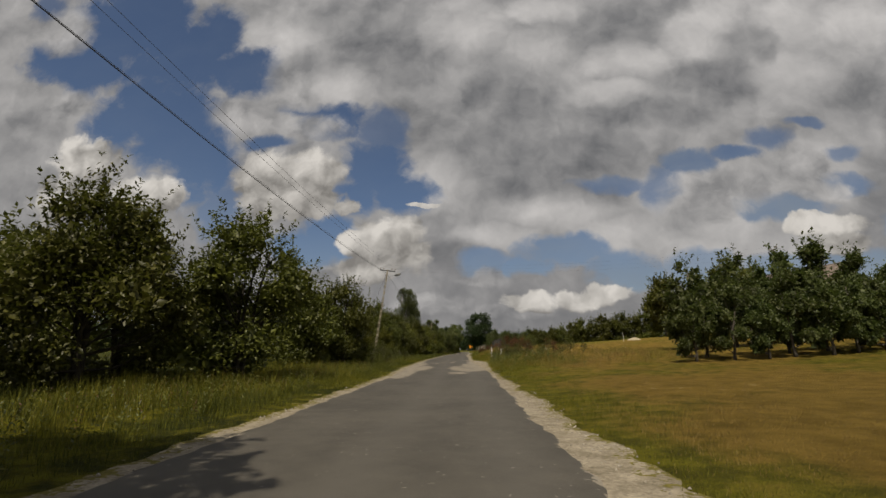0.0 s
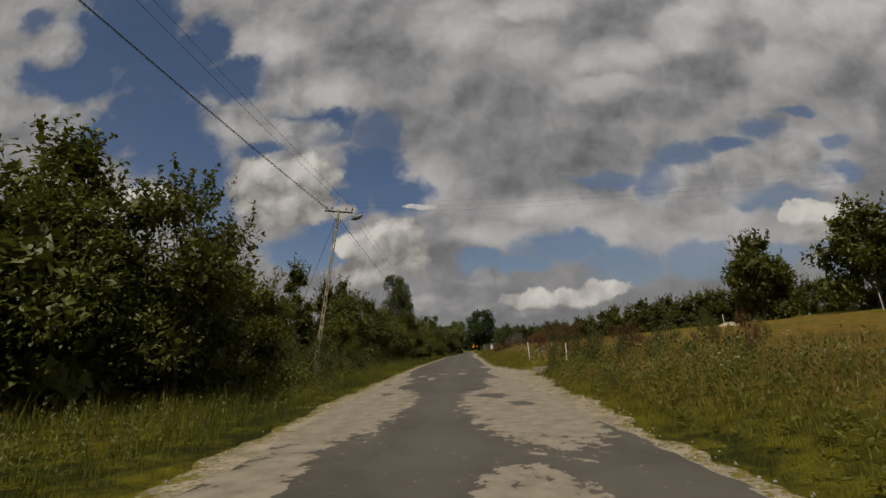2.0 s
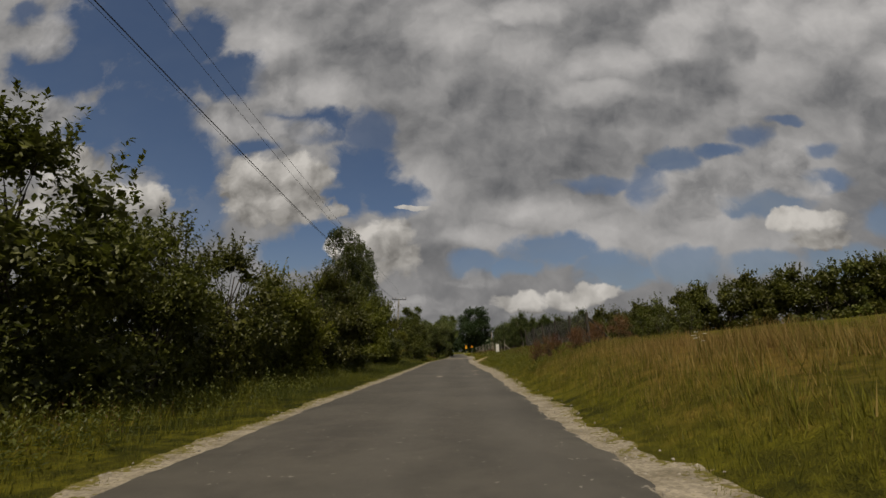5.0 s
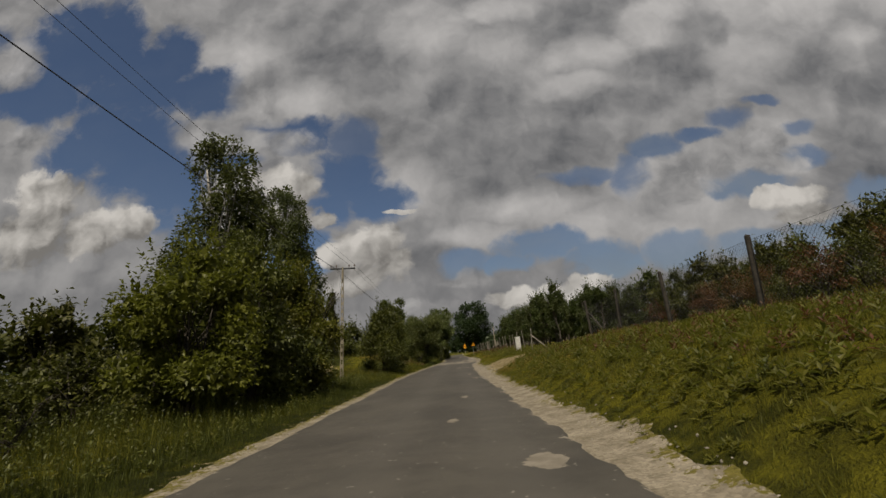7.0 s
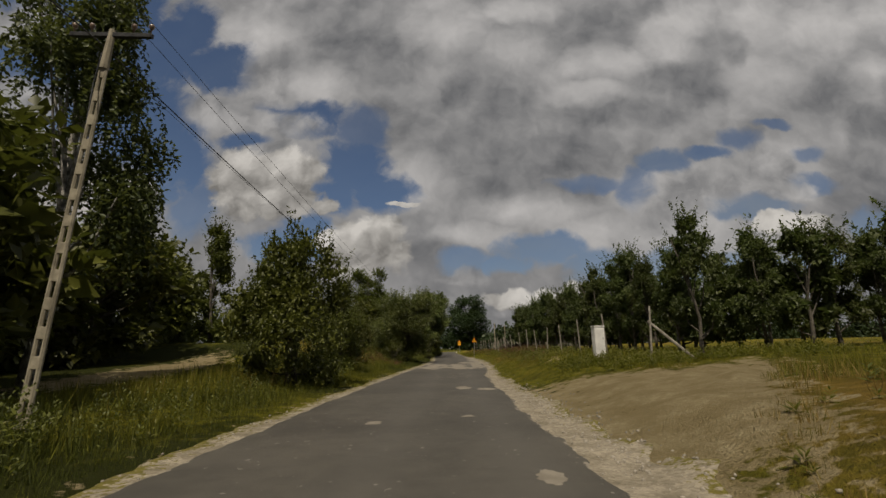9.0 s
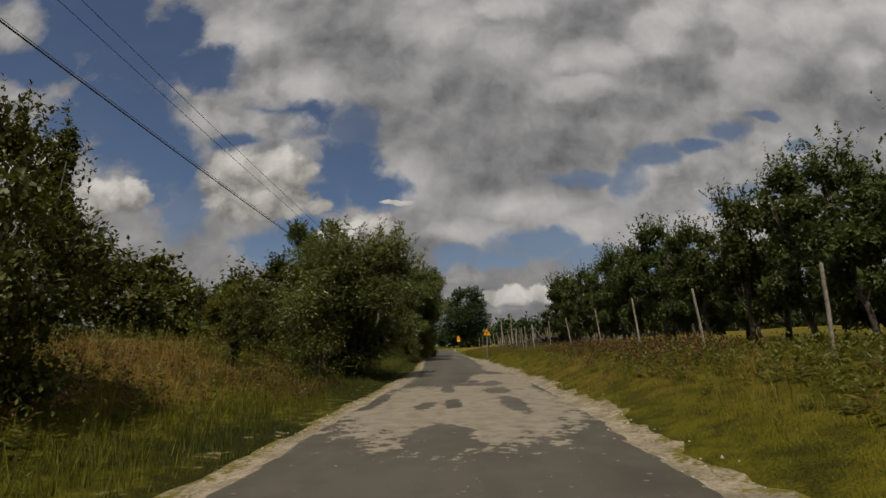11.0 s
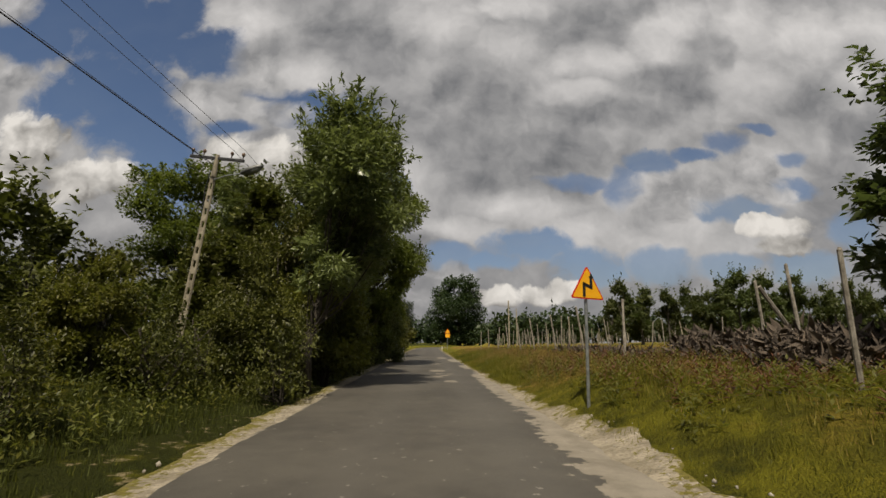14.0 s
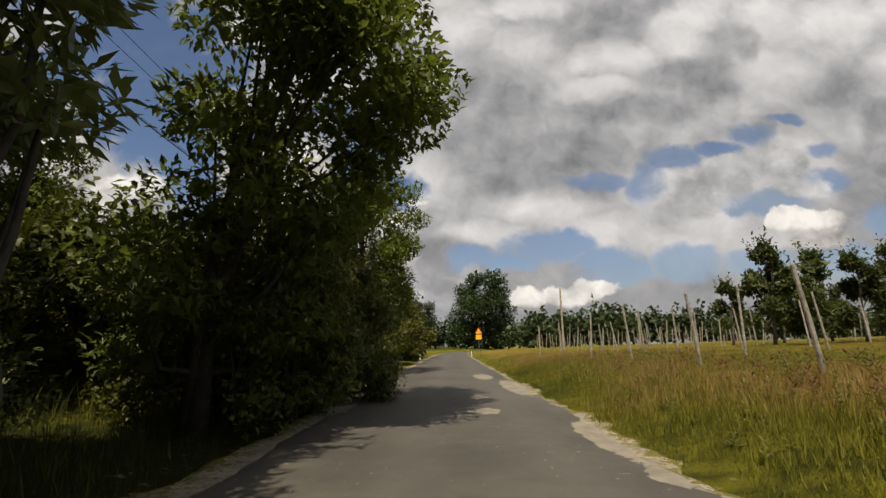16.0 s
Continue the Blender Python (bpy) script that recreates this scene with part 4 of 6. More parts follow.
for kind, x, y, h, w in [
        ("young_tree", -17.0, 23.0, 7.2, 0.8), ("young_tree", -15.0, 28.0, 7.6, 1.0), ("far_bush", -20.5, 29.0, 6.6, 0.9),
        ("bush", -12.0, 30.5, 5.6, 0.95), ("young_tree", -13.6, 31.5, 7.2, 1.0), ("young_tree", -13.4, 34.5, 7.4, 1.1),
        ("bush", -12.2, 37.5, 5.8, 1.0), ("bush", -12.0, 42.0, 5.0, 1.0), ("bush", -12.2, 46.5, 5.2, 1.0), ("light_bush", -11.6, 50.5, 5.0, 1.0),
        ("light_bush", -11.0, 25.5, 3.4, 0.9), ("far_bush", -22.0, 18.0, 6.4, 1.0), ("far_bush", -23.0, 38.0, 7.0, 1.0),
        ("far_bush", -18.0, 47.0, 6.5, 1.0), ("bush", -11.0, 56.0, 5.6, 1.0), ("bush", -10.6, 57.6, 4.6, 0.85), 
        ("light_bush", -11.4, 68.0, 5.2, 0.95), ("bush", -11.2, 71.5, 6.0, 0.95), ("light_bush", -10.9, 76.5, 5.8, 0.9),
        ("bush", -14.2, 75.0, 6.5, 1.0), ("shrub", -12.6, 59.5, 1.7, 1.0), ("shrub", -14.6, 62.0, 2.3, 1.1), ("shrub", -17.0, 65.0, 2.7, 1.2), ("shrub", -12.4, 63.4, 1.5, 1.1), ("shrub", -15.0, 68.0, 2.5, 1.2), ("bush", -21.0, 69.0, 3.6, 1.0), ("bush", -16.5, 66.0, 3.4, 1.1), ("bush", -18.5, 61.5, 3.4, 1.1), ("bush", -20.5, 73.0, 4.6, 1.0), ("bush", -15.6, 72.5, 3.2, 1.0), ("bush", -18.0, 57.5, 3.0, 1.1), ("bush", -23.0, 64.0, 4.0, 1.2), ("shrub", -19.5, 60.0, 2.4, 1.2)]:
    plant(kind, x, y, h, "leafy self-sown bush at the verge's edge", "roadside bushes", 3, w)
plant("birch", -16.8, 80.0, 16.0, "tall weeping birch above roadside bushes", "weeping birches", 2, 1.25)
plant("birch", -17.4, 91.5, 17.2, "tall weeping birch beside a power pole", "weeping birches", 2, 1.0)
for kind, x, y, h, w in [
        ("bush", -10.0, 94.0, 5.6, 0.9), ("bush", -10.2, 101.5, 4.6, 0.8), ("bush", -11.5, 107.0, 4.2, 0.8),
        ("young_tree", -27.0, 107.0, 11.0, 0.9), ("young_tree", -30.0, 112.0, 12.0, 0.9), ("young_tree", -24.0, 114.0, 10.6, 0.8), ("young_tree", -21.5, 119.0, 9.6, 0.8), ("bush", -24.5, 100.0, 7.0, 1.0),
        ("far_bush", -26.0, 92.0, 7.0, 1.2), ("young_tree", -15.5, 120.5, 3.0, 0.7), ("young_tree", -11.7, 115.6, 2.3, 0.9), ("young_tree", -19.0, 138.5, 8.0, 1.4),
        ("bush", -13.4, 128.0, 3.6, 1.0), ("bush", -17.0, 128.0, 5.0, 1.0), ("shrub", -10.8, 135.5, 2.2, 1.1),
        ("bush", -13.4, 138.0, 2.6, 1.0), ("light_bush", -11.0, 140.5, 2.2, 1.0), ("bush", -13.0, 143.4, 2.6, 1.0),
        ("bush", -10.4, 148.6, 3.6, 0.85), ("bush", -12.6, 152.0, 5.0, 1.0), ("bush", -10.2, 163.0, 4.6, 0.9),
        ("light_bush", -10.2, 171.0, 5.0, 0.9), ("far_bush", -10.6, 178.0, 5.6, 0.9), ("light_bush", -10.4, 186.0, 5.6, 0.9),
        ("far_bush", -11.0, 195.0, 6.0, 1.0), ("far_bush", -12.0, 206.0, 6.5, 1.1)]:
    plant(kind, x, y, h, "green bush on the grassy roadside bank", "bank bushes", 3, w)
for x, y, h in [(-9.5, 17.0, 1.7), (-8.7, 19.4, 1.3), (-11.0, 15.4, 2.1), (-10.4, 21.2, 2.0), (-9.2, 23.2, 1.4), (-12.2, 18.6, 2.5), (-8.4, 15.2, 1.0), (-11.6, 24.2, 2.4), (-9.9, 26.5, 1.9), (-9.2, 12.4, 1.5), (-8.9, 29.0, 1.3), (-13.5, 21.5, 2.8), (-10.2, 10.0, 1.9)]:
    plant("shrub", x, y, h, "tall dark green herbs crowding the verge", "verge herbs", 2, 1.15)
plant("willow_bush", -8.8, 121.8, 6.2, "large grey-green willow leaning over the verge", "", 1, 1.32, 30)
plant("tall_willow", -7.95, 144.7, 8.5, "tall willow with a forked dark trunk", "", 1, 1.18, 0)
for k in range(24):
    x, y = random.uniform(-34, -24), -18 + k * 7.5
    plant("far_bush", x, y, (random.uniform(3.6, 5.0) if 48 < y < 82 else random.uniform(6.0, 9.0)), "dense bush behind the verge, closing the view", "back bushes", 2, random.uniform(0.9, 1.2))
for x, y, h in [(-16.5, 85.5, 7.5), (-20.0, 88.5, 9.5), (-26.0, 97.0, 8.0)]:
    plant("bush", x, y, h, "dark bush under the birches", "birch bushes", 3, 1.0)
plant("tall_willow", -10.6, 150.6, 8.8, "tall willow shading the verge", "", 1, 1.25, 20)
plant("tall_willow", -7.9, 153.0, 9.2, "tall willow shading the verge", "", 1, 1.15, 190)
plant("tall_willow", -12.6, 154.0, 8.6, "tall willow shading the verge", "", 1, 1.25, 200)
plant("leaning_robinia", -9.1, 157.6, 11.0, "tall robinia overhanging the road", "robinias", 1, 0.93, 0)
plant("robinia", -6.5, -28.8, 11.5, "tall robinia spreading over the verge", "robinias", 2, 1.2)
plant("robinia", -9.8, 173.0, 11.5, "tall robinia overhanging the road", "robinias", 2, 1.0)
plant("robinia", -18.5, 156.0, 10.2, "rounded robinia behind the power pole", "robinias", 2, 1.2)
plant("robinia", -15.4, 137.2, 10.6, "tall robinia on the grassy bank", "robinias", 2, 0.92)
plant("tall_willow", -9.3, 148.4, 8.4, "tall willow shading the verge", "", 1, 1.45, 60)
plant("robinia", -17.6, 161.0, 9.4, "broad robinia in the shade", "robinias", 2, 0.9)
for kind, x, y, h, w in [
        ("light_bush", -7.9, 146.6, 4.0, 0.9), ("bush", -8.9, 143.2, 3.4, 0.9), ("shrub", -8.5, 143.6, 2.1, 1.1), ("bush", -14.2, 133.4, 5.2, 1.0), ("bush", -15.8, 135.4, 6.4, 1.0), ("bush", -9.6, 158.8, 3.6, 1.0), ("shrub", -8.6, 158.0, 2.2, 1.2), ("shrub", -7.7, 142.0, 1.8, 1.0), ("bush", -9.4, 147.4, 5.4, 0.85), ("young_tree", -11.2, 149.0, 6.8, 1.4), ("bush", -12.6, 150.6, 4.8, 0.9), ("bush", -8.3, 159.6, 4.2, 0.8), ("bush", -9.7, 160.6, 5.0, 0.85), ("bush", -12.4, 118.8, 2.2, 0.9), ("shrub", -9.4, 117.4, 1.9, 1.2), ("shrub", -10.6, 154.6, 1.9, 1.2), ("bush", -8.0, 162.2, 4.2, 0.8), ("bush", -13.2, 149.6, 4.4, 0.9), ("shrub", -12.4, 157.5, 2.8, 1.2), ("light_bush", -14.6, 160.4, 3.6, 1.0),
        ("shrub", -11.6, 160.6, 2.5, 1.2), ("light_bush", -16.4, 157.2, 3.8, 1.0), ("bush", -12.8, 166.5, 4.4, 1.0), ("bush", -13.2, 160.0, 4.0, 1.0), ("bush", -15.4, 165.0, 5.0, 1.0), ("bush", -18.0, 169.0, 6.0, 1.1), ("bush", -13.5, 171.0, 6.0, 1.0), ("bush", -21.5, 163.0, 5.5, 1.2), ("shrub", -9.7, 140.6, 1.7, 1.1), ("bush", -8.7, 146.9, 3.2, 0.95), ("bush", -8.3, 150.8, 3.0, 0.9),
        ("shrub", -11.0, 141.6, 2.2, 1.2), ("shrub", -12.7, 141.0, 2.3, 1.2), ("shrub", -10.3, 143.6, 2.0, 1.2), ("light_bush", -14.4, 140.4, 3.0, 1.0),
        ("shrub", -9.6, 137.2, 1.3, 1.2), ("shrub", -12.2, 133.0, 1.8, 1.2), ("shrub", -10.2, 131.0, 1.3, 1.3), ("light_bush", -13.6, 119.5, 2.4, 1.0)]:
    plant(kind, x, y, h, "tangled green growth under the roadside trees", "undergrowth", 3, w)
plant("great_tree", 3.0, 318.0, 26.0, "huge dark broadleaf tree at the road's far end", "", 1, 1.1)
plant("great_tree", -22.0, 330.0, 17.0, "dark broadleaf tree at the road's far end", "", 1)

# ---- the power line ----


def power_pole(x, y, height, lamp, label, turn=0.0, lean=0.0):
    """A slotted concrete pole with a cross-arm, insulators and, on some, a street lamp."""
    ob = thing("power_pole", label, "power pole", "power poles", at=pose(x, y, gz(x, y) - 0.2, 0, lean, turn))
    bm = bmesh.new()
    legs = height * 0.9
    for s in (-1, 1):
        bm_tube(bm, [(0.085 * s, 0, 0), (0.055 * s, 0, legs)], [0.042, 0.034], 6)
    for k in range(14):
        f = k / 13
        bm_box(bm, (0.18 - 0.06 * f, 0.07, 0.22), (0, 0, 0.3 + f * (legs - 0.5)), (0, 0, 0), 0.008)
    bm_tube(bm, [(0, 0, legs - 0.1), (0, 0, height)], [0.088, 0.062], 8)
    part("shaft", bm, CONCRETE, ob)
    bm = bmesh.new()
    bm_box(bm, (1.75, 0.08, 0.09), (0, 0, height - 0.12), (0, 0, 0), 0.006)
    part("cross_arm", bm, BLACK, ob, "dark steel cross-arm")
    for k in (-0.82, -0.45, 0.45, 0.82):
        bm = bmesh.new()
        bm_tube(bm, [(k, 0, height - 0.08), (k, 0, height + 0.02), (k, 0, height + 0.06), (k, 0, height + 0.12), (k, 0, height + 0.15)],
                [0.012, 0.02, 0.05, 0.055, 0.03], 8)
        part("insulator", bm, PORCELAIN, ob, "brown porcelain insulator", True)
    bm = bmesh.new()
    bm_tube(bm, [(-0.14, 0.02, height - 0.5), (-0.2, 0.05, height - 1.2), (-0.13, 0.02, height - 2.0)], [0.012] * 3, 5)
    part("cable_loop", bm, BLACK, ob)
    if lamp:
        bm = bmesh.new()
        bm_tube(bm, [(0.05, -0.05, height - 0.85), (0.5, -0.1, height - 0.68), (0.95, -0.1, height - 0.56)], [0.022] * 3, 6)
        part("lamp_arm", bm, STEEL, ob)
        bm = bmesh.new()
        bmesh.ops.create_uvsphere(bm, u_segments=14, v_segments=8, radius=1.0,
                                  matrix=pose(1.22, -0.1, height - 0.42, 0, -26, 0) @ Matrix.Diagonal((0.40, 0.15, 0.11, 1)))
        head = part("lamp_head", bm, LAMP_SHELL, ob, "grey street lamp head", True)
        bm = bmesh.new()
        bmesh.ops.create_uvsphere(bm, u_segments=12, v_segments=6, radius=1.0,
                                  matrix=pose(1.28, -0.1, height - 0.46, 0, -26, 0) @ Matrix.Diagonal((0.28, 0.12, 0.09, 1)))
        part("bowl", bm, LAMP_GLASS, head, "clouded lamp bowl", True)
    return ob


def wire(a, b, sag, r, mat, label, group="overhead wires"):
    a, b = Vector(a), Vector(b)
    pts = [a.lerp(b, k / 16) - Vector((0, 0, 4 * sag * (k / 16) * (1 - k / 16))) for k in range(17)]
    bm = bmesh.new()
    bm_tube(bm, pts, [r] * 17, 5)
    ob = new("wire", finish("wire", bm, mat))
    tagged(ob, label, "wire", group)


# x and y of the top, its height, a lamp or none, the lean towards the road
POLES = [(-8.6, -38.0, 9.2, True, 0.0), (-9.6, 20.7, 10.0, True, 7.6), (-10.92, 85.0, 7.9, False, 3.5), (-11.23, 145.0, 7.2, True, 5.5),
         (-13.0, 205.0, 7.4, False, 1.0)]
for x, y, h, lamp, lean in POLES:
    foot = x - h * math.tan(radians(lean))
    power_pole(foot, y, (h - gz(foot, y)) / math.cos(radians(lean)) + 0.2, lamp,
               "slotted concrete power pole" + (" with a street lamp" if lamp else " with a bare cross-arm"), 0, lean)
for (x0, y0, h0, _, _), (x1, y1, h1, _, _) in zip(POLES, POLES[1:]):
    wire((x0 - 0.15, y0, h0 - 0.35), (x1 - 0.15, y1, h1 - 0.35), 0.8, 0.016, BLACK, "thick black overhead cable between poles")
    for k in (-0.82, 0.45, 0.82):
        wire((x0 + k, y0, h0 + 0.14), (x1 + k, y1, h1 + 0.14), 0.7, 0.0065, WIRE_GREY, "thin bare overhead wire between poles")
wire((-9.75, 20.7, 9.5), (-13.2, 20.4, gz(-13.2, 20.4)), 0.0, 0.011, BLACK, "steel stay wire from pole top to ground")
power_pole(32.2, 22.0, 12.1 - gz(32.2, 22.0), False, "concrete power pole near the house", 80)
for k in (-0.6, 0.0, 0.6):
    wire((-9.4, 20.7 + k * 0.3, 10.1 + 0.6 * k), (32.2, 22.0 + k, 11.6 + 1.0 * k), 0.7, 0.003, WIRE_GREY, "thin service wire across the road")

# ---- road sign, cabinet and posts ----


def triangle(bm, w, y, thick, corner, z0):
    """An upright triangle with rounded corners, facing -y."""
    h = w * 0.866
    c = [Vector((-w / 2, 0, z0)), Vector((w / 2, 0, z0)), Vector((0, 0, z0 + h))]
    mid = sum(c, Vector()) / 3
    ring = []
    for i, p in enumerate(c):
        inner = p + (mid - p).normalized() * corner * 2
        a0 = [210, 330, 90][i]
        for k in range(-2, 3):
            a = radians(a0 + k * 30)
            ring.append(inner + Vector((math.cos(a), 0, math.sin(a))) * corner)
    front = [bm.verts.new((p.x, y, p.z)) for p in ring]
    backs = [bm.verts.new((p.x, y + thick, p.z)) for p in ring]
    bm.faces.new(front)
    bm.faces.new(backs[::-1])
    for k in range(len(ring)):
        bm.faces.new((front[k], backs[k], backs[(k + 1) % len(ring)], front[(k + 1) % len(ring)]))


def bend_sign(x, y, z0, foot, lean=0.0, turn=0.0):
    ob = thing("road_sign", "yellow triangular bend sign with red rim on steel post", "road sign",
               at=pose(x, y, foot, 0, lean, turn))
    z0 -= foot
    bm = bmesh.new()
    bm_tube(bm, [(0, 0.06, -0.3), (0, 0.06, z0 + 0.42)], [0.03, 0.03], 10)
    part("post", bm, STEEL, ob)
    bm = bmesh.new()
    triangle(bm, 0.70, 0.0, 0.02, 0.026, z0)
    part("rim", bm, SIGN_RED, ob, "red rim")
    bm = bmesh.new()
    triangle(bm, 0.625, -0.004, 0.012, 0.019, z0 + 0.022)
    part("face", bm, SIGN_YELLOW, ob, "yellow face")
    bm = bmesh.new()
    path = [(-0.075, 0.065), (-0.075, 0.265), (0.075, 0.215), (0.075, 0.385)]
    for (ax, az), (bx, bz) in zip(path, path[1:]):
        ln, a = math.hypot(bx - ax, bz - az), math.degrees(math.atan2(bz - az, bx - ax))
        bm_box(bm, (ln + 0.05, 0.006, 0.055), ((ax + bx) / 2, -0.008, z0 + (az + bz) / 2), (0, -a, 0))
    tip = [bm.verts.new((0.075 + dx, -0.012, z0 + 0.385 + dz)) for dx, dz in ((-0.055, 0.0), (0.055, 0.0), (0, 0.09))]
    bm.faces.new(tip)
    part("arrow", bm, SIGN_BLACK, ob, "black bent arrow")
    for z in (z0 + 0.10, z0 + 0.32):
        bm = bmesh.new()
        bm_box(bm, (0.16, 0.03, 0.04), (0, 0.035, z), (0, 0, 0), 0.004)
        part("clamp", bm, STEEL, ob)
    return ob


bend_sign(-1.52, 139.4, 2.10, gz(-1.52, 139.4), 2.0, 18)


def post(x, y, height, mat, label, lean=(0, 0), r=0.06, name="fence_post", category="post", group="fence posts"):
    ob = new(name, None)
    bm = bmesh.new()
    bm_tube(bm, [(0, 0, -0.3), (0.01, 0, height * 0.5), (0, 0.01, height - 0.03), (0, 0, height)], [r * 1.05, r, r * 0.92, r * 0.6], 7)
    me = finish(name, bm, mat)
    bpy.data.objects.remove(ob)
    ob = new(name, me)
    ob.matrix_basis = pose(x, y, gz(x, y), lean[0], lean[1], random.uniform(0, 90))
    return tagged(ob, label, category, group)


def brace(x, y, way, height, mat):
    bm = bmesh.new()
    bm_tube(bm, [(0, 0, height), (way[0], way[1], gz(x + way[0], y + way[1]) - gz(x, y))], [0.045, 0.05], 6)
    ob = new("brace", finish("brace", bm, mat))
    ob.matrix_basis = pose(x, y, gz(x, y))
    tagged(ob, "slanting strut against a fence post", "fence strut", "fence struts")


random.seed(9)
FENCE = [(4.55, 56.3), (4.5, 60.9), (4.4, 65.8), (4.25, 70.6), (4.05, 75.2), (3.87, 79.4)]
for x, y in FENCE:
    post(x, y, 2.25 if y > 78 else 2.0, POST_DARK, "dark concrete fence post on the grassy bank", (random.uniform(-3, 3), random.uniform(-3, 3)), 0.075)
brace(4.55, 56.3, (0.2, 1.5), 1.6, POST_DARK)
brace(4.55, 56.3, (1.5, 0.3), 1.7, POST_DARK)
brace(3.87, 79.4, (0.5, -1.6), 1.6, POST_DARK)


def chain_link(a, b, z_low, z_high):
    """Crossing wires of a chain-link panel between two posts."""
    a, b = Vector(a), Vector(b)
    ln = (b - a).length
    ob_verts, faces = [], []
    step, r = 0.12, 0.0035
    way = (b - a).normalized()
    h = z_high - z_low
    side = Vector((way.y, -way.x, 0)) * r

    def strip(p, q):
        i = len(ob_verts)
        ob_verts.extend([p - side, p + side, q + side, q - side])
        ob_verts.extend([p + Vector((0, 0, r)), p - Vector((0, 0, r)), q - Vector((0, 0, r)), q + Vector((0, 0, r))])
        faces.append((i, i + 1, i + 2, i + 3))
        faces.append((i + 4, i + 5, i + 6, i + 7))

    def base(s):
        p = a + way * s
        return Vector((p.x, p.y, gz(p.x, p.y)))

    s = -h
    while s < ln:
        for flip in (0, 1):
            lo, hi = max(s, 0.0), min(s + h, ln)
            if hi > lo:
                f0, f1 = (lo - s) / h, (hi - s) / h
                if flip:
                    f0, f1 = 1 - f0, 1 - f1
                strip(base(lo) + Vector((0, 0, z_low + f0 * h)), base(hi) + Vector((0, 0, z_low + f1 * h)))
        s += step
    for z in (z_low, (z_low + z_high) / 2, z_high):
        strip(base(0) + Vector((0, 0, z)), base(ln) + Vector((0, 0, z)))
    me = mesh_from("chain_link", ob_verts, faces, WIRE_GREY)
    tagged(new("chain_link", me), "rusty grey chain-link mesh strung between posts", "fence mesh", "fence panels")


for p, q in zip(FENCE, FENCE[1:]):
    chain_link((*p, 0), (*q, 0), 0.15, 1.85)


def white_cabinet(x, y):
    ob = thing("utility_cabinet", "slim white utility cabinet standing in grass before a fence", "utility cabinet", at=pose(x, y, gz(x, y), 0, 0, 8))
    bm = bmesh.new()
    bm_box(bm, (0.40, 0.30, 1.16), (0, 0, 0.62), (0, 0, 0), 0.012)
    part("body", bm, WHITE, ob)
    bm = bmesh.new()
    bm_box(bm, (0.44, 0.34, 0.05), (0, 0, 1.22), (0, 0, 0), 0.01)
    part("cap", bm, WHITE, ob)
    bm = bmesh.new()
    bm_box(bm, (0.36, 0.012, 0.80), (0, -0.156, 0.72), (0, 0, 0), 0.004)
    door = part("door", bm, WHITE, ob)
    bm = bmesh.new()
    bm_box(bm, (0.03, 0.02, 0.07), (0.12, -0.168, 0.75), (0, 0, 0), 0.004)
    part("handle", bm, STEEL, door)
    bm = bmesh.new()
    bm_box(bm, (0.36, 0.26, 0.16), (0, 0, 0.0))
    part("plinth", bm, CONCRETE, ob)


white_cabinet(1.68, 95.3)

# posts in front of the orchard
ORCHARD_POSTS = [(2.43, 92.3), (2.4, 96.6), (2.35, 100.6), (2.35, 104.7), (2.3, 108.8), (2.3, 112.9), (2.25, 117.0), (2.2, 121.1),
                 (1.89, 125.0), (1.53, 128.6), (0.97, 131.0), (0.83, 133.5), (1.2, 137.2), (2.6, 139.8), (2.9, 141.2)]
for i, (x, y) in enumerate(ORCHARD_POSTS):
    post(x, y, 1.8 + random.uniform(-0.12, 0.1), POST_GREY, "weathered grey orchard post in rough grass", (random.uniform(-4, 4), random.uniform(-7, 3)), 0.034)
brace(2.43, 92.3, (1.3, -0.2), 1.3, POST_GREY)
brace(2.9, 141.2, (1.2, 0.3), 1.6, POST_GREY)


def orchard_row(x0, y0, x1, y1, step, h, label, kind="far_orchard"):
    n = int(math.hypot(x1 - x0, y1 - y0) / step)
    for i in range(n + 1):
        f = i / max(n, 1)
        x, y = x0 + (x1 - x0) * f + random.uniform(-0.25, 0.25), y0 + (y1 - y0) * f + random.uniform(-0.3, 0.3)
        plant(kind, x, y, h * random.uniform(0.85, 1.12), label, "orchard trees", 3, random.uniform(0.82, 1.02))


DARK_ROW = "dark green fruit tree in an orchard row"
orchard_row(5.2, 94.5, 4.6, 137.4, 2.0, 5.0, DARK_ROW, "orchard_tree")
plant("orchard_tree", 4.9, 138.6, 5.4, "spreading fruit tree at the end of its row", "orchard trees", 3, 1.4)
orchard_row(9.0, 94.0, 8.8, 138.5, 2.4, 5.0, DARK_ROW)
orchard_row(8.0, 94.5, 30.0, 95.0, 1.9, 4.2, DARK_ROW, "orchard_tree")
orchard_row(13.5, 95.0, 13.0, 138.0, 5.0, 4.9, DARK_ROW)
orchard_row(11.6, -3.2, 29.0, -0.6, 1.7, 4.0, DARK_ROW)
orchard_row(13.4, -0.6, 29.0, 1.8, 2.0, 4.4, DARK_ROW)
orchard_row(15.5, 6.0, 32.0, 8.0, 3.0, 6.6, DARK_ROW)
orchard_row(15.5, 181.5, 44.0, 171.0, 2.3, 6.3, DARK_ROW)
orchard_row(18.0, 190.0, 52.0, 178.0, 3.2, 5.2, DARK_ROW)
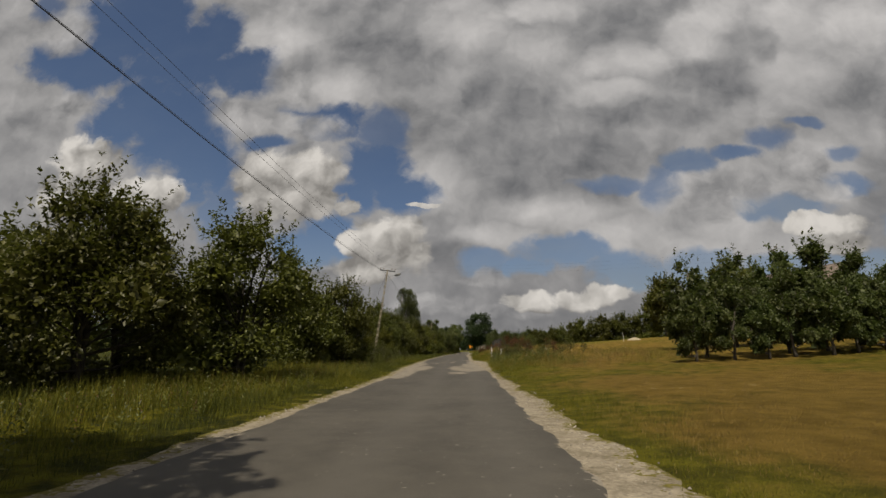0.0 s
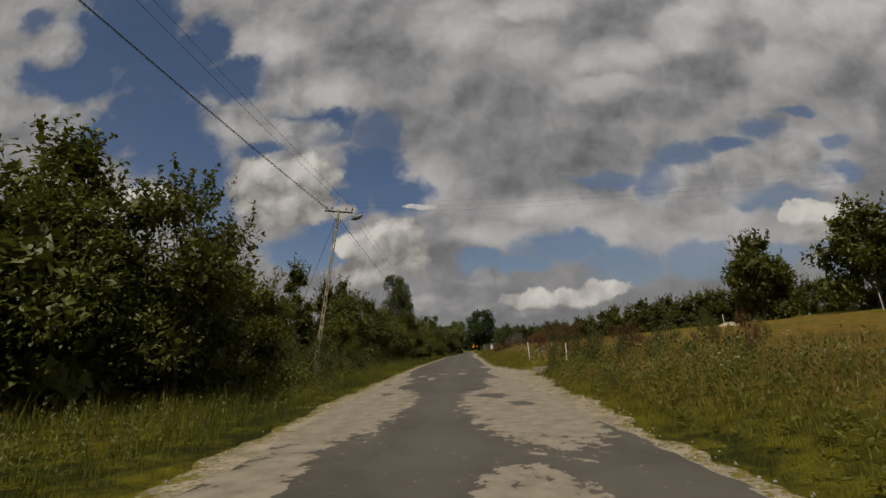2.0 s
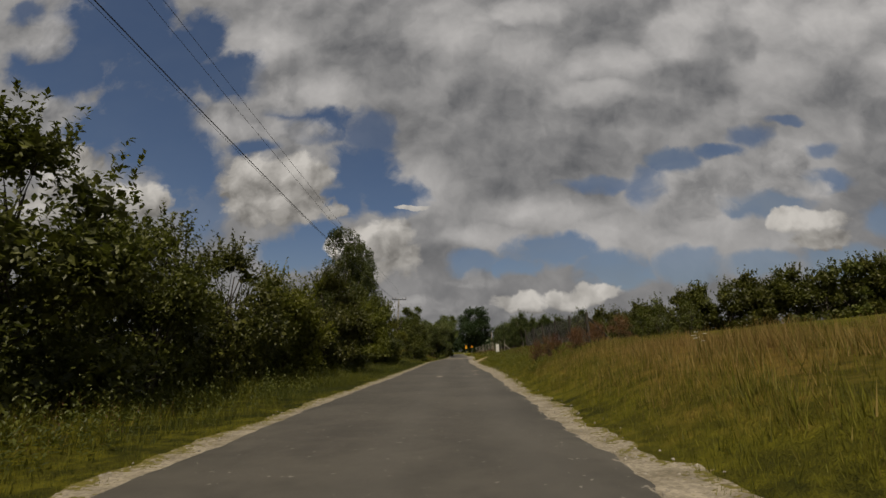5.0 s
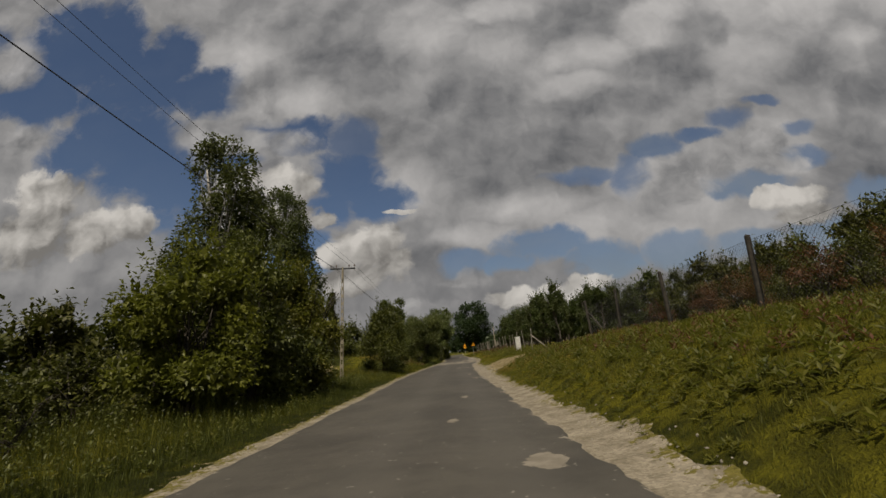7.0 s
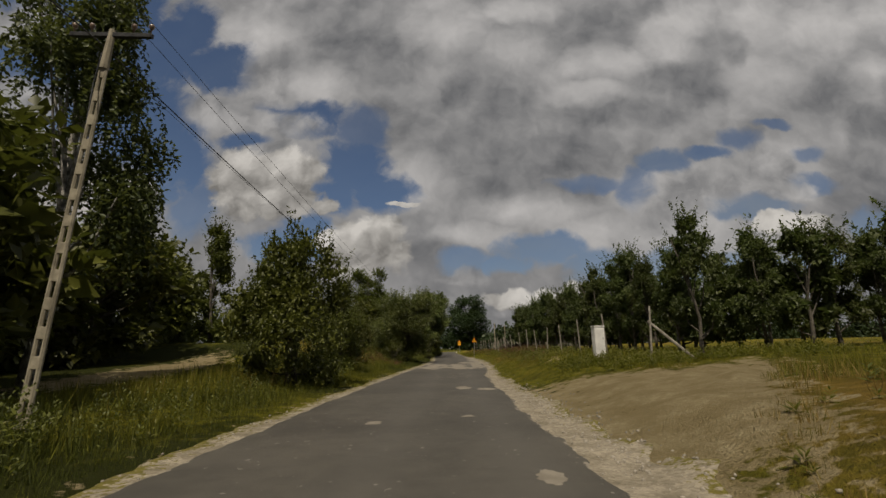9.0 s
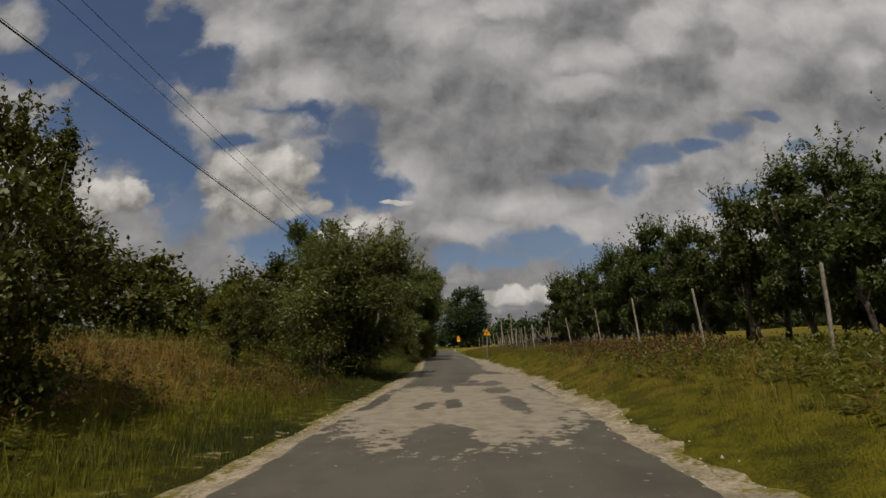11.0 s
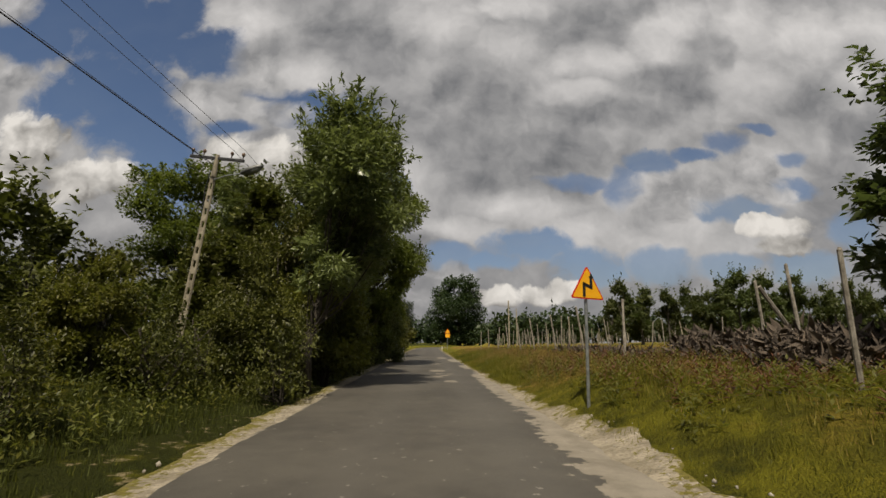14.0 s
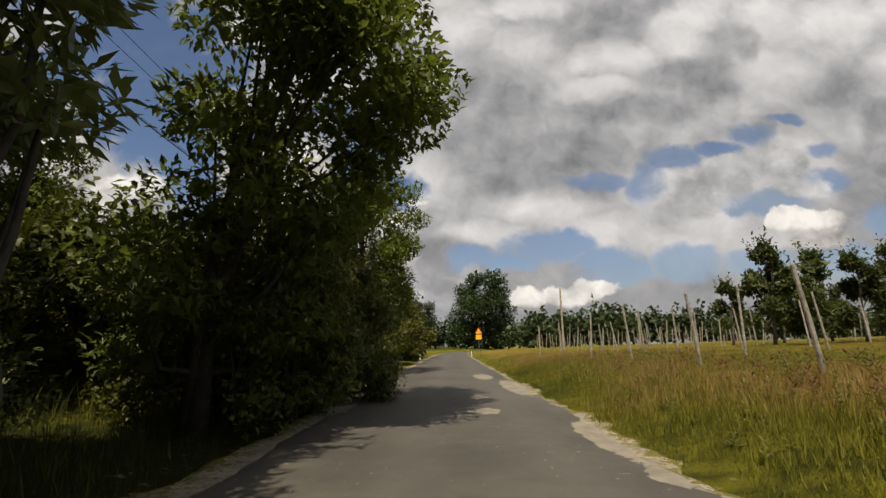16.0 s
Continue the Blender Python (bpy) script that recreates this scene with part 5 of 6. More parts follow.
for x, y, h, w in [(30.2, 47.0, 8.8, 0.85), (31.2, 48.2, 8.0, 0.85), (38.0, 42.0, 10.0, 0.9), (45.5, 50.0, 9.5, 0.9)]:
    plant("bush", x, y, h, "rounded tree on the slope beside the house", "slope trees", 3, w)
# hedge line on the slope
for i in range(22):
    x = 12.0 + i * 2.2
    plant("far_bush", x, 88.0 - i * 0.7 + random.uniform(-1, 1), random.uniform(2.8, 3.8) + 2.6 * min(i / 6, 1), "bush in the hedge line along the slope", "slope hedge", 3, 0.9)
for x, y, h in [(0.6, 51.2, 0.8), (0.9, 52.6, 0.85), (1.3, 51.6, 0.9), (2.0, 53.0, 0.9), (2.7, 51.6, 0.9), (1.1, 50.0, 0.7), (2.2, 49.6, 0.9), (3.6, 54.6, 0.9), (3.4, 50.4, 1.0)]:
    plant("rusty_shrub", x, y, h, "tall brown weeds gone to seed on the bank", "bank weeds", 2, 1.0)
for x, y, h in [(7.2, 58.0, 1.4), (8.0, 61.5, 1.5), (7.4, 65.0, 1.4), (8.1, 68.5, 1.6), (7.6, 72.0, 1.4), (8.2, 75.5, 1.5), (7.0, 78.0, 1.3), (7.0, 62.9, 1.2), (7.1, 69.8, 1.3), (7.3, 74.0, 1.2), (10.5, 63.0, 1.9), (10.8, 70.0, 1.9), (10.6, 57.0, 1.8), (10.9, 76.0, 2.0), (10.3, 66.4, 1.7), (10.4, 73.2, 1.7), (10.3, 60.0, 1.7)]:
    plant("rusty_shrub" if x < 8.3 else "shrub", x, y, h, "dry reddish shrub behind the wire fence" if x < 8.3 else "dark shrub behind the wire fence", "fence shrubs", 2, 1.1)

# ---- far woods ----


def far_wood(name, label, rows, n, size, seed):
    """Joined far trees: rows of (x, y, height, radius)."""
    rng = np.random.default_rng(seed)
    rows = np.array(rows)
    i = rng.integers(0, len(rows), n)
    d = unit(rng, n)
    d[:, 2] = np.abs(d[:, 2]) ** 0.7
    k = rng.uniform(0.55, 1.05, n) * (0.8 + 0.3 * np.sin(d[:, 0] * 5 + i) * np.cos(d[:, 1] * 6 + i * 2))
    p = rows[i][:, :2] + d[:, :2] * (rows[i][:, 3] * k)[:, None]
    z = ground_z(p[:, 0], p[:, 1]) + rows[i][:, 2] * (0.06 + 0.94 * d[:, 2] * k)
    at = np.stack([p[:, 0], p[:, 1], z], 1)
    L = size * rng.uniform(0.6, 1.4, n)
    me = leaf_mesh(name, at, unit(rng, n), unit(rng, n) + np.array([0, -0.2, 0.8]), L, L * 0.75, LEAF_FAR)
    tagged(new(name, me), label, "woods", kind="stuff")


rng = np.random.default_rng(3)
far_wood("far_woods", "distant line of dark mixed woods across the fields",
         [(x, 300 + 0.10 * x + rng.uniform(-8, 8), rng.uniform(11, 17), rng.uniform(5, 8)) for x in np.arange(18, 330, 7)], 26000, 1.7, 1)
far_wood("far_woods", "distant line of dark mixed woods behind roadside bushes",
         [(-40 - k * 4.5 + rng.uniform(-3, 3), 330 - k * 7.5 + rng.uniform(-8, 8), rng.uniform(11, 18), rng.uniform(5, 8)) for k in range(44)], 26000, 1.5, 2)
far_wood("far_woods", "line of dark trees at the end of the road",
         [(x, 345 + rng.uniform(-10, 10), rng.uniform(11, 16), rng.uniform(5, 8)) for x in np.arange(-50, 60, 6)], 12000, 1.5, 5)

# ---- grass, weeds and flowers ----


def grass_material():
    mat, n, out = material("grass_blade")
    dry = n.add("ShaderNodeAttribute")
    dry.attribute_name = "dry"
    isle = n.add("ShaderNodeNewGeometry").outputs["Random Per Island"]
    green = n.mix(isle, (0.088, 0.088, 0.010), (0.225, 0.215, 0.020))
    straw = n.mix(isle, (0.175, 0.115, 0.032), (0.36, 0.25, 0.085))
    col = n.mix(n.step(n.m("ADD", dry.outputs["Fac"], n.m("MULTIPLY", n.m("SUBTRACT", isle, 0.5), 0.5)), 0.25, 0.8), green, straw)
    col = n.mix(n.step(dry.outputs["Fac"], -0.30, 0.10, 1.0, 0.0), col, n.mix(isle, (0.035, 0.045, 0.008), (0.10, 0.115, 0.018)))
    p = n.add("ShaderNodeBsdfPrincipled", {"Base Color": col, "Roughness": 0.6, "Specular IOR Level": 0.25})
    tr = n.add("ShaderNodeBsdfTranslucent", {"Color": col})
    n.link(n.add("ShaderNodeMixShader", (0.35, p.outputs[0], tr.outputs[0])).outputs[0], out.inputs[0])
    return mat


def grass_height(u, y):
    left = np.interp(-u + np.interp(y, LEFT_EDGE_Y, LEFT_EDGE), [-0.1, 0.5, 1.4, 2.5, 6, 11], [0.07, 0.17, 0.40, 0.60, 0.72, 0.6])
    tall_left = 1 - 0.1 * ramp(y, 104, 112) * (1 - ramp(y, 140, 150))
    lawn = np.interp(u, [3.0, 3.6, 6, 20], [0.06, 0.14, 0.10, 0.10])
    meadow = np.interp(u, [3.0, 3.6, 5, 7, 20], [0.08, 0.20, 0.42, 0.62, 0.6])
    bank = np.interp(u, [3.0, 3.6, 6, 8, 20], [0.06, 0.13, 0.19, 0.3, 0.5])
    scrub = np.interp(u, [3.0, 3.8, 5, 6, 20], [0.06, 0.12, 0.22, 0.32, 0.25])
    field = np.interp(u, [2.8, 3.4, 4.4, 6.5, 8.5, 20], [0.08, 0.20, 0.32, 0.26, 0.17, 0.13]) * (0.6 + 0.4 * ramp(y, 143, 149))
    a, b, c, d = ramp(y, -4, 2), ramp(y, 46, 53), ramp(y, 92, 96), ramp(y, 132, 139)
    right = lawn * (1 - a) + meadow * a * (1 - b) + bank * b * (1 - c) + scrub * c * (1 - d) + field * d
    return np.where(u < 0, left * tall_left, right)


def in_yard(x, y):
    return (x > 0.9) & (x < 12.4) & (y > 16.4 + 0.26 * (x - 1.3)) & (y < 22.6 + 0.29 * (x - 1.6))


def scatter(rng, n, u0, u1, y0, y1):
    y = rng.uniform(y0, y1, n)
    u = rng.uniform(u0, u1, n)
    x = centre(y) + u
    ok = (bareness(x, y) + (0.15 + 0.25 * (u > 0)) * wobble(x * 2, y * 2, 2.0) < 0.44) & ~in_yard(x, y) & ((u > 0) | (u < np.interp(y, LEFT_EDGE_Y, LEFT_EDGE) + 0.08)) & ((u < 0) | (u > np.interp(y, RIGHT_Y, RIGHT_GRIT) - 0.15))
    return x[ok], y[ok], u[ok]


def make_grass():
    rng = np.random.default_rng(21)
    sets = [scatter(rng, n, *box) for n, box in (
        (27000, (-9, -2.0, -28, 190)), (7000, (-15, -9, -28, 190)), (14000, (-4.6, -1.9, -26, 170)),
        (22000, (3.0, 9, -26, 190)), (9000, (9, 17, -20, 190)), (11000, (3.0, 5.0, -26, 170)), (13000, (3.0, 8.5, 138, 178)), (9000, (3.2, 9, 47, 92)), (6000, (-13, -3.2, 48, 84)))]
    x, y, u = (np.concatenate([s[k] for s in sets]) for k in range(3))
    hue = dryness(x, y)
    tall = grass_height(u, y) * (0.75 + 0.35 * wobble(x * 0.9, y * 0.9, 3.0)) * rng.uniform(0.6, 1.25, len(x))
    per = 7
    X, Y = np.repeat(x, per), np.repeat(y, per)
    H = np.repeat(tall, per) * rng.uniform(0.45, 1.15, len(X))
    n = len(X)
    X, Y = X + rng.normal(0, 0.05, n) * (1 + H), Y + rng.normal(0, 0.05, n) * (1 + H)
    Z = ground_z(X, Y) - 0.02
    a = rng.uniform(0, 2 * math.pi, n)
    lean = H * rng.uniform(0.08, 0.55, n)
    b = a + rng.uniform(0.6, 2.4, n)
    W = (0.0045 + 0.0065 * np.clip(H, 0, 0.8)) * rng.uniform(0.7, 1.4, n)
    root = np.stack([X, Y, Z], 1)
    side = np.stack([np.cos(a), np.sin(a), 0 * a], 1) * W[:, None]
    tip = root + np.stack([np.cos(b) * lean, np.sin(b) * lean, H], 1)
    v = np.stack([root - side, root + side, tip], 1).reshape(-1, 3)
    hue = np.repeat(np.repeat(hue, per) + rng.normal(0, 0.12, n) + 0.12 * (H > 0.55), 3)
    me = mesh_from("grass", v, np.arange(3 * n).reshape(-1, 3), grass_material(), False, [("dry", hue)])
    tagged(new("grass", me), "uncut roadside grass, green near the road and straw-dry behind", "grass", kind="stuff")


def make_weeds():
    """Low plants: each a short stem with leaves set round it."""
    rng = np.random.default_rng(33)
    # kind of leaf, then plants: count, stretch (u and y), height, leaf length, leaf width share
    for label, mat, boxes in (
            ("broad-leaved yellow-green weeds on the banks", LEAF_LIGHT,
             ((900, (5.0, 14, 90.5, 95), 0.3, 0.15, 0.34), (600, (3.7, 8.0, 136, 147), 0.28, 0.12, 0.3), (900, (3.8, 9.5, 140, 172), 0.26, 0.14, 0.28), (2600, (4.0, 9.8, 48, 84), 0.20, 0.17, 0.30), (1500, (3.5, 6.0, 48, 92), 0.07, 0.10, 0.30), (2000, (4.6, 9.5, 93, 138), 0.34, 0.15, 0.36),
              (700, (3.6, 8.5, -2, 16), 0.45, 0.14, 0.3), (1200, (-6.5, -3.6, 50, 140), 0.4, 0.13, 0.3), (1000, (-8.5, -3.2, 121, 143), 0.6, 0.12, 0.35), (500, (-7.5, -3.8, -24, 50), 0.5, 0.11, 0.3))),
            ("dark nettles and saplings along the verge", LEAF_BUSH,
             ((350, (4.6, 9.8, 50, 84), 0.22, 0.16, 0.34), (500, (-8, -4.6, 76, 84), 0.8, 0.14, 0.45), (200, (-7, -4.6, 84, 96), 0.4, 0.12, 0.45),
              (500, (-8, -4.6, 96, 104), 0.8, 0.14, 0.45), (1300, (-9.5, -4.8, 104, 150), 0.85, 0.14, 0.45), (1200, (-9, -5.0, 10, 60), 0.8, 0.14, 0.45), (2600, (-8, -4.1, -24, 62), 0.45, 0.11, 0.35), (1500, (-9.5, -3.4, 121, 142), 0.75, 0.12, 0.4), (700, (-8, -3.6, 60, 104), 0.45, 0.11, 0.35),
              (1200, (-14, -6.0, 50, 82), 0.8, 0.14, 0.4), (800, (3.9, 8.5, 2, 17), 0.7, 0.13, 0.4), (500, (5.5, 9.0, 104, 124), 0.5, 0.14, 0.45))),
            ("dead brown weeds among the green", LEAF_RED,
             ((600, (5.2, 10, 140, 175), 0.30, 0.15, 0.22), (700, (4.0, 8.5, 137, 149), 0.30, 0.13, 0.22), (700, (5.2, 9.8, 50, 80), 0.24, 0.15, 0.26), (500, (4.8, 9.0, 100, 142), 0.32, 0.14, 0.26), (1100, (5.7, 8.6, 112, 128), 0.45, 0.15, 0.3), (500, (-8.5, -5.0, 106, 120), 0.5, 0.13, 0.25), (350, (-9, -4.4, 122, 136), 0.6, 0.13, 0.25), (700, (-8, -4.4, -22, 40), 0.5, 0.10, 0.16), (350, (-6.0, -3.6, 113, 118), 0.35, 0.13, 0.25)))):
        at, size, along, share = [], [], [], []
        for n, box, h, length, wide in boxes:
            x, y, u = scatter(rng, n, *box)
            clump = 0.5 + 0.5 * wobble(x * 1.2, y * 1.2, 5.0)
            keep = clump + rng.uniform(-0.3, 0.3, len(x)) > 0.3
            x, y, clump = x[keep], y[keep], clump[keep]
            tall = h * (0.5 + 0.8 * clump) * rng.uniform(0.6, 1.3, len(x))
            per = 9
            f = np.tile(np.linspace(0.05, 1.0, per), len(x))
            X, Y, T = np.repeat(x, per), np.repeat(y, per), np.repeat(tall, per)
            lean = np.repeat(rng.normal(0, 0.25, (len(x), 2)), per, 0) * (T * f)[:, None]
            turn = np.tile(np.arange(per) * 2.4, len(x)) + np.repeat(rng.uniform(0, 6.3, len(x)), per) + rng.normal(0, 0.3, len(X))
            at.append(np.stack([X + lean[:, 0], Y + lean[:, 1], ground_z(X, Y) + T * f * 0.9], 1))
            along.append(np.stack([np.cos(turn), np.sin(turn), 0.15 + 0.9 * f + rng.normal(0, 0.25, len(X))], 1))
            size.append(length * (1.15 - 0.5 * f) * rng.uniform(0.6, 1.3, len(X)))
            share.append(np.full(len(X), wide))
        at, along, size, share = (np.concatenate(k) for k in (at, along, size, share))
        me = leaf_mesh("weeds", at, along, unit(rng, len(at)) * 0.35 + np.array([0, 0, 1]), size, size * share, mat)
        tagged(new("weeds", me), label, "weeds", kind="stuff")


def umbel(x, y, h):
    ob = thing("wild_carrot", "wild carrot with flat white flower heads in tall grass", "wildflower", "wild carrots", at=pose(x, y, gz(x, y), 0, 0, random.uniform(0, 360)))
    bm = bmesh.new()
    tips = []
    for k in range(3):
        a = random.uniform(0, 6.28)
        tip = (0.16 * math.cos(a) * k, 0.16 * math.sin(a) * k, h * (1 - 0.16 * k))
        bm_tube(bm, [(0, 0, 0), (tip[0] * 0.4, tip[1] * 0.4, tip[2] * 0.6), tip], [0.006, 0.004, 0.003], 4)
        tips.append(tip)
    part("stem", bm, LEAF_LIGHT, ob)
    for tip in tips:
        bm = bmesh.new()
        for k in range(9):
            a, r = k * 2.4, 0.011 * math.sqrt(k) * 1.5
            bmesh.ops.create_icosphere(bm, subdivisions=1, radius=0.011,
                                       matrix=pose(tip[0] + r * math.cos(a), tip[1] + r * math.sin(a), tip[2] + 0.01) @ Matrix.Diagonal((1, 1, 0.5, 1)))
        part("flower_head", bm, FLOWER, ob, "flat white flower head")


make_grass()
make_weeds()
random.seed(17)
for k in range(90):
    if k < 48:
        x, y = random.gauss(2.5, 0.9), random.gauss(25.8, 1.8)
    elif k < 62:
        x, y = random.gauss(4.2, 1.4), random.gauss(14.0, 1.6)
    else:
        x, y = random.uniform(2.5, 12), random.uniform(3, 48)
    if x > 1.4 and not bool(in_yard(np.array(x), np.array(y))):
        umbel(x, y, random.uniform(0.4, 0.7))
for x, y, h in [(3.0, 13.4, 1.1), (3.8, 12.2, 1.2), (4.8, 14.6, 1.4), (5.6, 13.0, 1.3), (6.6, 15.0, 1.5), (4.2, 10.4, 1.1), (7.4, 12.6, 1.4), (5.4, 10.0, 1.2), (8.6, 15.4, 1.5), (3.6, 15.3, 1.1), (9.4, 13.0, 1.5), (6.8, 10.2, 1.3), (1.9, 15.3, 1.0), (2.5, 15.8, 1.2), (2.9, 14.9, 1.1), (1.6, 14.5, 0.8), (3.9, 15.9, 1.2)]:
    plant("shrub", x, y, h * (0.95 if y > 13 else 0.6), "tall green weeds on the meadow's edge", "meadow weeds", 2, 0.9)
for x, y, h in [(3.6, 27.0, 1.7), (4.5, 26.6, 1.6), (5.4, 27.4, 1.5), (3.0, 28.2, 1.3), (4.6, 13.2, 1.2), (6.0, 8.0, 1.1), (9.0, 31.0, 1.2)]:
    plant("rusty_shrub", x, y, h, "rust-brown dock gone to seed in tall grass", "dock plants", 2, 0.8)

# ---- yard, sand heap, house ----


def make_yard():
    """Cast concrete panels of the yard's mouth, following the slope."""
    ob = thing("concrete_yard", "cracked pale concrete yard entrance beside the road", "paving", kind="structure")
    k = np.array([-0.001, 0.0, 0.2, 0.4, 0.6, 0.8, 1.0, 1.001])
    for i in range(5):
        for j in range(2):
            S, Q = np.meshgrid((i + 0.004 + np.clip(k, 0, 1) * 0.992) / 5, (j + 0.004 + np.clip(k, 0, 1) * 0.992) / 2)
            xa, ya, xb, yb = 1.3 + 11 * S, 16.6 + 2.9 * S, 1.6 + 11 * S, 22.6 + 3.2 * S
            X, Y = xa + (xb - xa) * Q, ya + (yb - ya) * Q
            Z = 0.135 + 0.055 * (X - 1.3) + 0.012 * wobble(X * 0.9, Y * 0.9)
            Z[[0, -1], :] -= 0.06
            Z[:, [0, -1]] -= 0.06
            part("panel", mesh_from("panel", np.stack([X, Y, Z], -1).reshape(-1, 3), grid_faces(8, 8), YARD_SLAB), None, ob)


YARD_SLAB = plain("yard_concrete", (0.125, 0.100, 0.066), (0.225, 0.180, 0.118), 1.1, 0.92, 0, 0.4, 30)
make_yard()


def mound(name, x, y, rx, ry, h, mat, label, category):
    n = 22
    g = np.linspace(-1, 1, n)
    A, B = np.meshgrid(g, g)
    d = np.clip(1 - (A ** 2 + B ** 2), 0, 1)
    X, Y = x + A * rx, y + B * ry
    Z = ground_z(X, Y) - 0.05 + h * d ** 0.8 * (1 + 0.18 * wobble(X * 3, Y * 3, 1.3))
    me = mesh_from(name, np.stack([X, Y, Z], -1).reshape(-1, 3), grid_faces(n, n), mat, True)
    tagged(new(name, me), label, category)


mound("sand_heap", 23.0, 41.0, 1.0, 0.9, 0.45, SAND, "heap of pale sand in the dry meadow", "sand heap")


def house(x, y, turn):
    ob = thing("house", "small old plastered farmhouse with a steep grey roof", "house", at=pose(x, y, gz(x, y) + 0.6, 0, 0, turn))
    w, l, h, r = 8.0, 11.0, 3.6, 3.6
    bm = bmesh.new()
    c = [(-w / 2, -l / 2), (w / 2, -l / 2), (w / 2, l / 2), (-w / 2, l / 2)]
    low = [bm.verts.new((a, b, -2.0)) for a, b in c]
    top = [bm.verts.new((a, b, h)) for a, b in c]
    peak = [bm.verts.new((0, -l / 2, h + r)), bm.verts.new((0, l / 2, h + r))]
    for k in range(4):
        f = [low[k], low[(k + 1) % 4], top[(k + 1) % 4], top[k]]
        if k == 0:
            f = [low[0], low[1], top[1], peak[0], top[0]]
        if k == 2:
            f = [low[2], low[3], top[3], peak[1], top[2]]
        bm.faces.new(f)
    part("wall", bm, PLASTER, ob)
    pitch = math.degrees(math.atan2(r, w / 2))
    ln = math.hypot(r, w / 2) + 0.6
    for s in (-1, 1):
        bm = bmesh.new()
        bm_box(bm, (ln, l + 0.8, 0.14), (s * (w / 4 + 0.13), 0, h + r / 2 + 0.02), (0, s * pitch, 0), 0.02)
        roof = part("roof", bm, ROOFING, ob)
    bm = bmesh.new()
    bm_box(bm, (0.6, 0.6, 1.5), (-0.9, 2.0, h + r - 0.1), (0, 0, 0), 0.03)
    bm_box(bm, (0.72, 0.72, 0.12), (-0.9, 2.0, h + r + 0.65), (0, 0, 0), 0.02)
    part("chimney", bm, CONCRETE, ob)
    for wx, wy, wz, t in ((-2.0, -l / 2, 1.7, 0), (1.8, -l / 2, 1.7, 0), (0, -l / 2, 4.9, 0), (-w / 2, -2.5, 1.8, 90), (-w / 2, 1.0, 1.8, 90), (-w / 2, 4.0, 1.8, 90)):
        bm = bmesh.new()
        m = pose(wx, wy, wz, 0, 0, -t)
        bm_box(bm, (1.1, 0.16, 1.3))
        bm.transform(m)
        win = part("window", bm, WHITE, ob, "white window frame")
        for s in (-1, 1):
            bm = bmesh.new()
            bm_box(bm, (0.44, 0.20, 1.1), (0.25 * s, 0, 0))
            bm.transform(m)
            part("pane", bm, WINDOW_DARK, win, "dark window pane")


house(45.5, 38.0, 18)

# white marker posts, far sign, far poles
for x, y, h in [(1.76, 24.6, 1.1), (2.3, 15.1, 1.45 - gz(2.3, 15.1)), (20.0, 36.0, 1.2), (34.5, 37.5, 1.6)]:
    post(x, y, h, WHITE, "short white marker post in tall grass", (random.uniform(-3, 3), random.uniform(-3, 3)), 0.025, "marker_post", "marker post", "marker posts")
for x, y in [(-3.9, 212.0), (-9.6, 200.0)]:
    post(x, y, 0.65, WHITE, "low white roadside bollard in grass", (0, 0), 0.06, "bollard", "bollard", "roadside bollards")
for x, y, h in [(6.87, 205.4, 7.4), (12.5, 232.0, 8.0), (19.0, 214.0, 5.0)]:
    post(x, y, h, CONCRETE, "tall pale concrete pole in the post field", (0, 0), 0.11, "pole", "pole", "field poles")


def far_sign(x, y):
    ob = thing("road_sign", "distant yellow warning sign above a yellow plate", "road sign", at=pose(x, y, gz(x, y)))
    bm = bmesh.new()
    bm_tube(bm, [(0, 0.06, -0.3), (0, 0.06, 3.5)], [0.035, 0.035], 8)
    part("post", bm, STEEL, ob)
    bm = bmesh.new()
    triangle(bm, 0.94, 0.0, 0.02, 0.035, 2.75)
    part("rim", bm, SIGN_RED, ob, "red rim")
    bm = bmesh.new()
    triangle(bm, 0.80, -0.004, 0.012, 0.025, 2.79)
    part("face", bm, SIGN_YELLOW, ob, "yellow face")
    bm = bmesh.new()
    bm_box(bm, (0.75, 0.02, 0.6), (0, 0, 2.35), (0, 0, 0), 0.01)
    part("plate", bm, SIGN_YELLOW, ob, "yellow plate")


far_sign(-2.98, 209.2)

# ---- the post field and the brush row ----
random.seed(23)
for x, y, ln in [(1.9, 146.4, 5), (1.85, 150.5, -9), (1.8, 154.9, -12), (1.46, 158.7, -8), (1.3, 162.6, -5), (1.1, 167.0, -4), (0.9, 171.5, 5), (0.6, 176.5, -4), (0.3, 182, 3)]:
    post(x, y, 1.95, POST_GREY, "leaning weathered post at the field's edge", (random.uniform(-4, 4), ln), 0.042, group="field edge posts")
    bpy.context.view_layer.update()
for row in range(9):
    for k in range(15):
        x = 5.5 + row * 4.2 + random.uniform(-0.4, 0.4) + k * 0.25
        y = 168 + k * 5.2 + random.uniform(-0.5, 0.5) + row * 1.5
        post(x, y, random.uniform(2.0, 2.7), POST_GREY if random.random() < 0.8 else CONCRETE, "thin pale trellis post in the field",
             (random.uniform(-6, 6), random.uniform(-8, 8)), 0.045, "trellis_post", "post", "trellis posts")


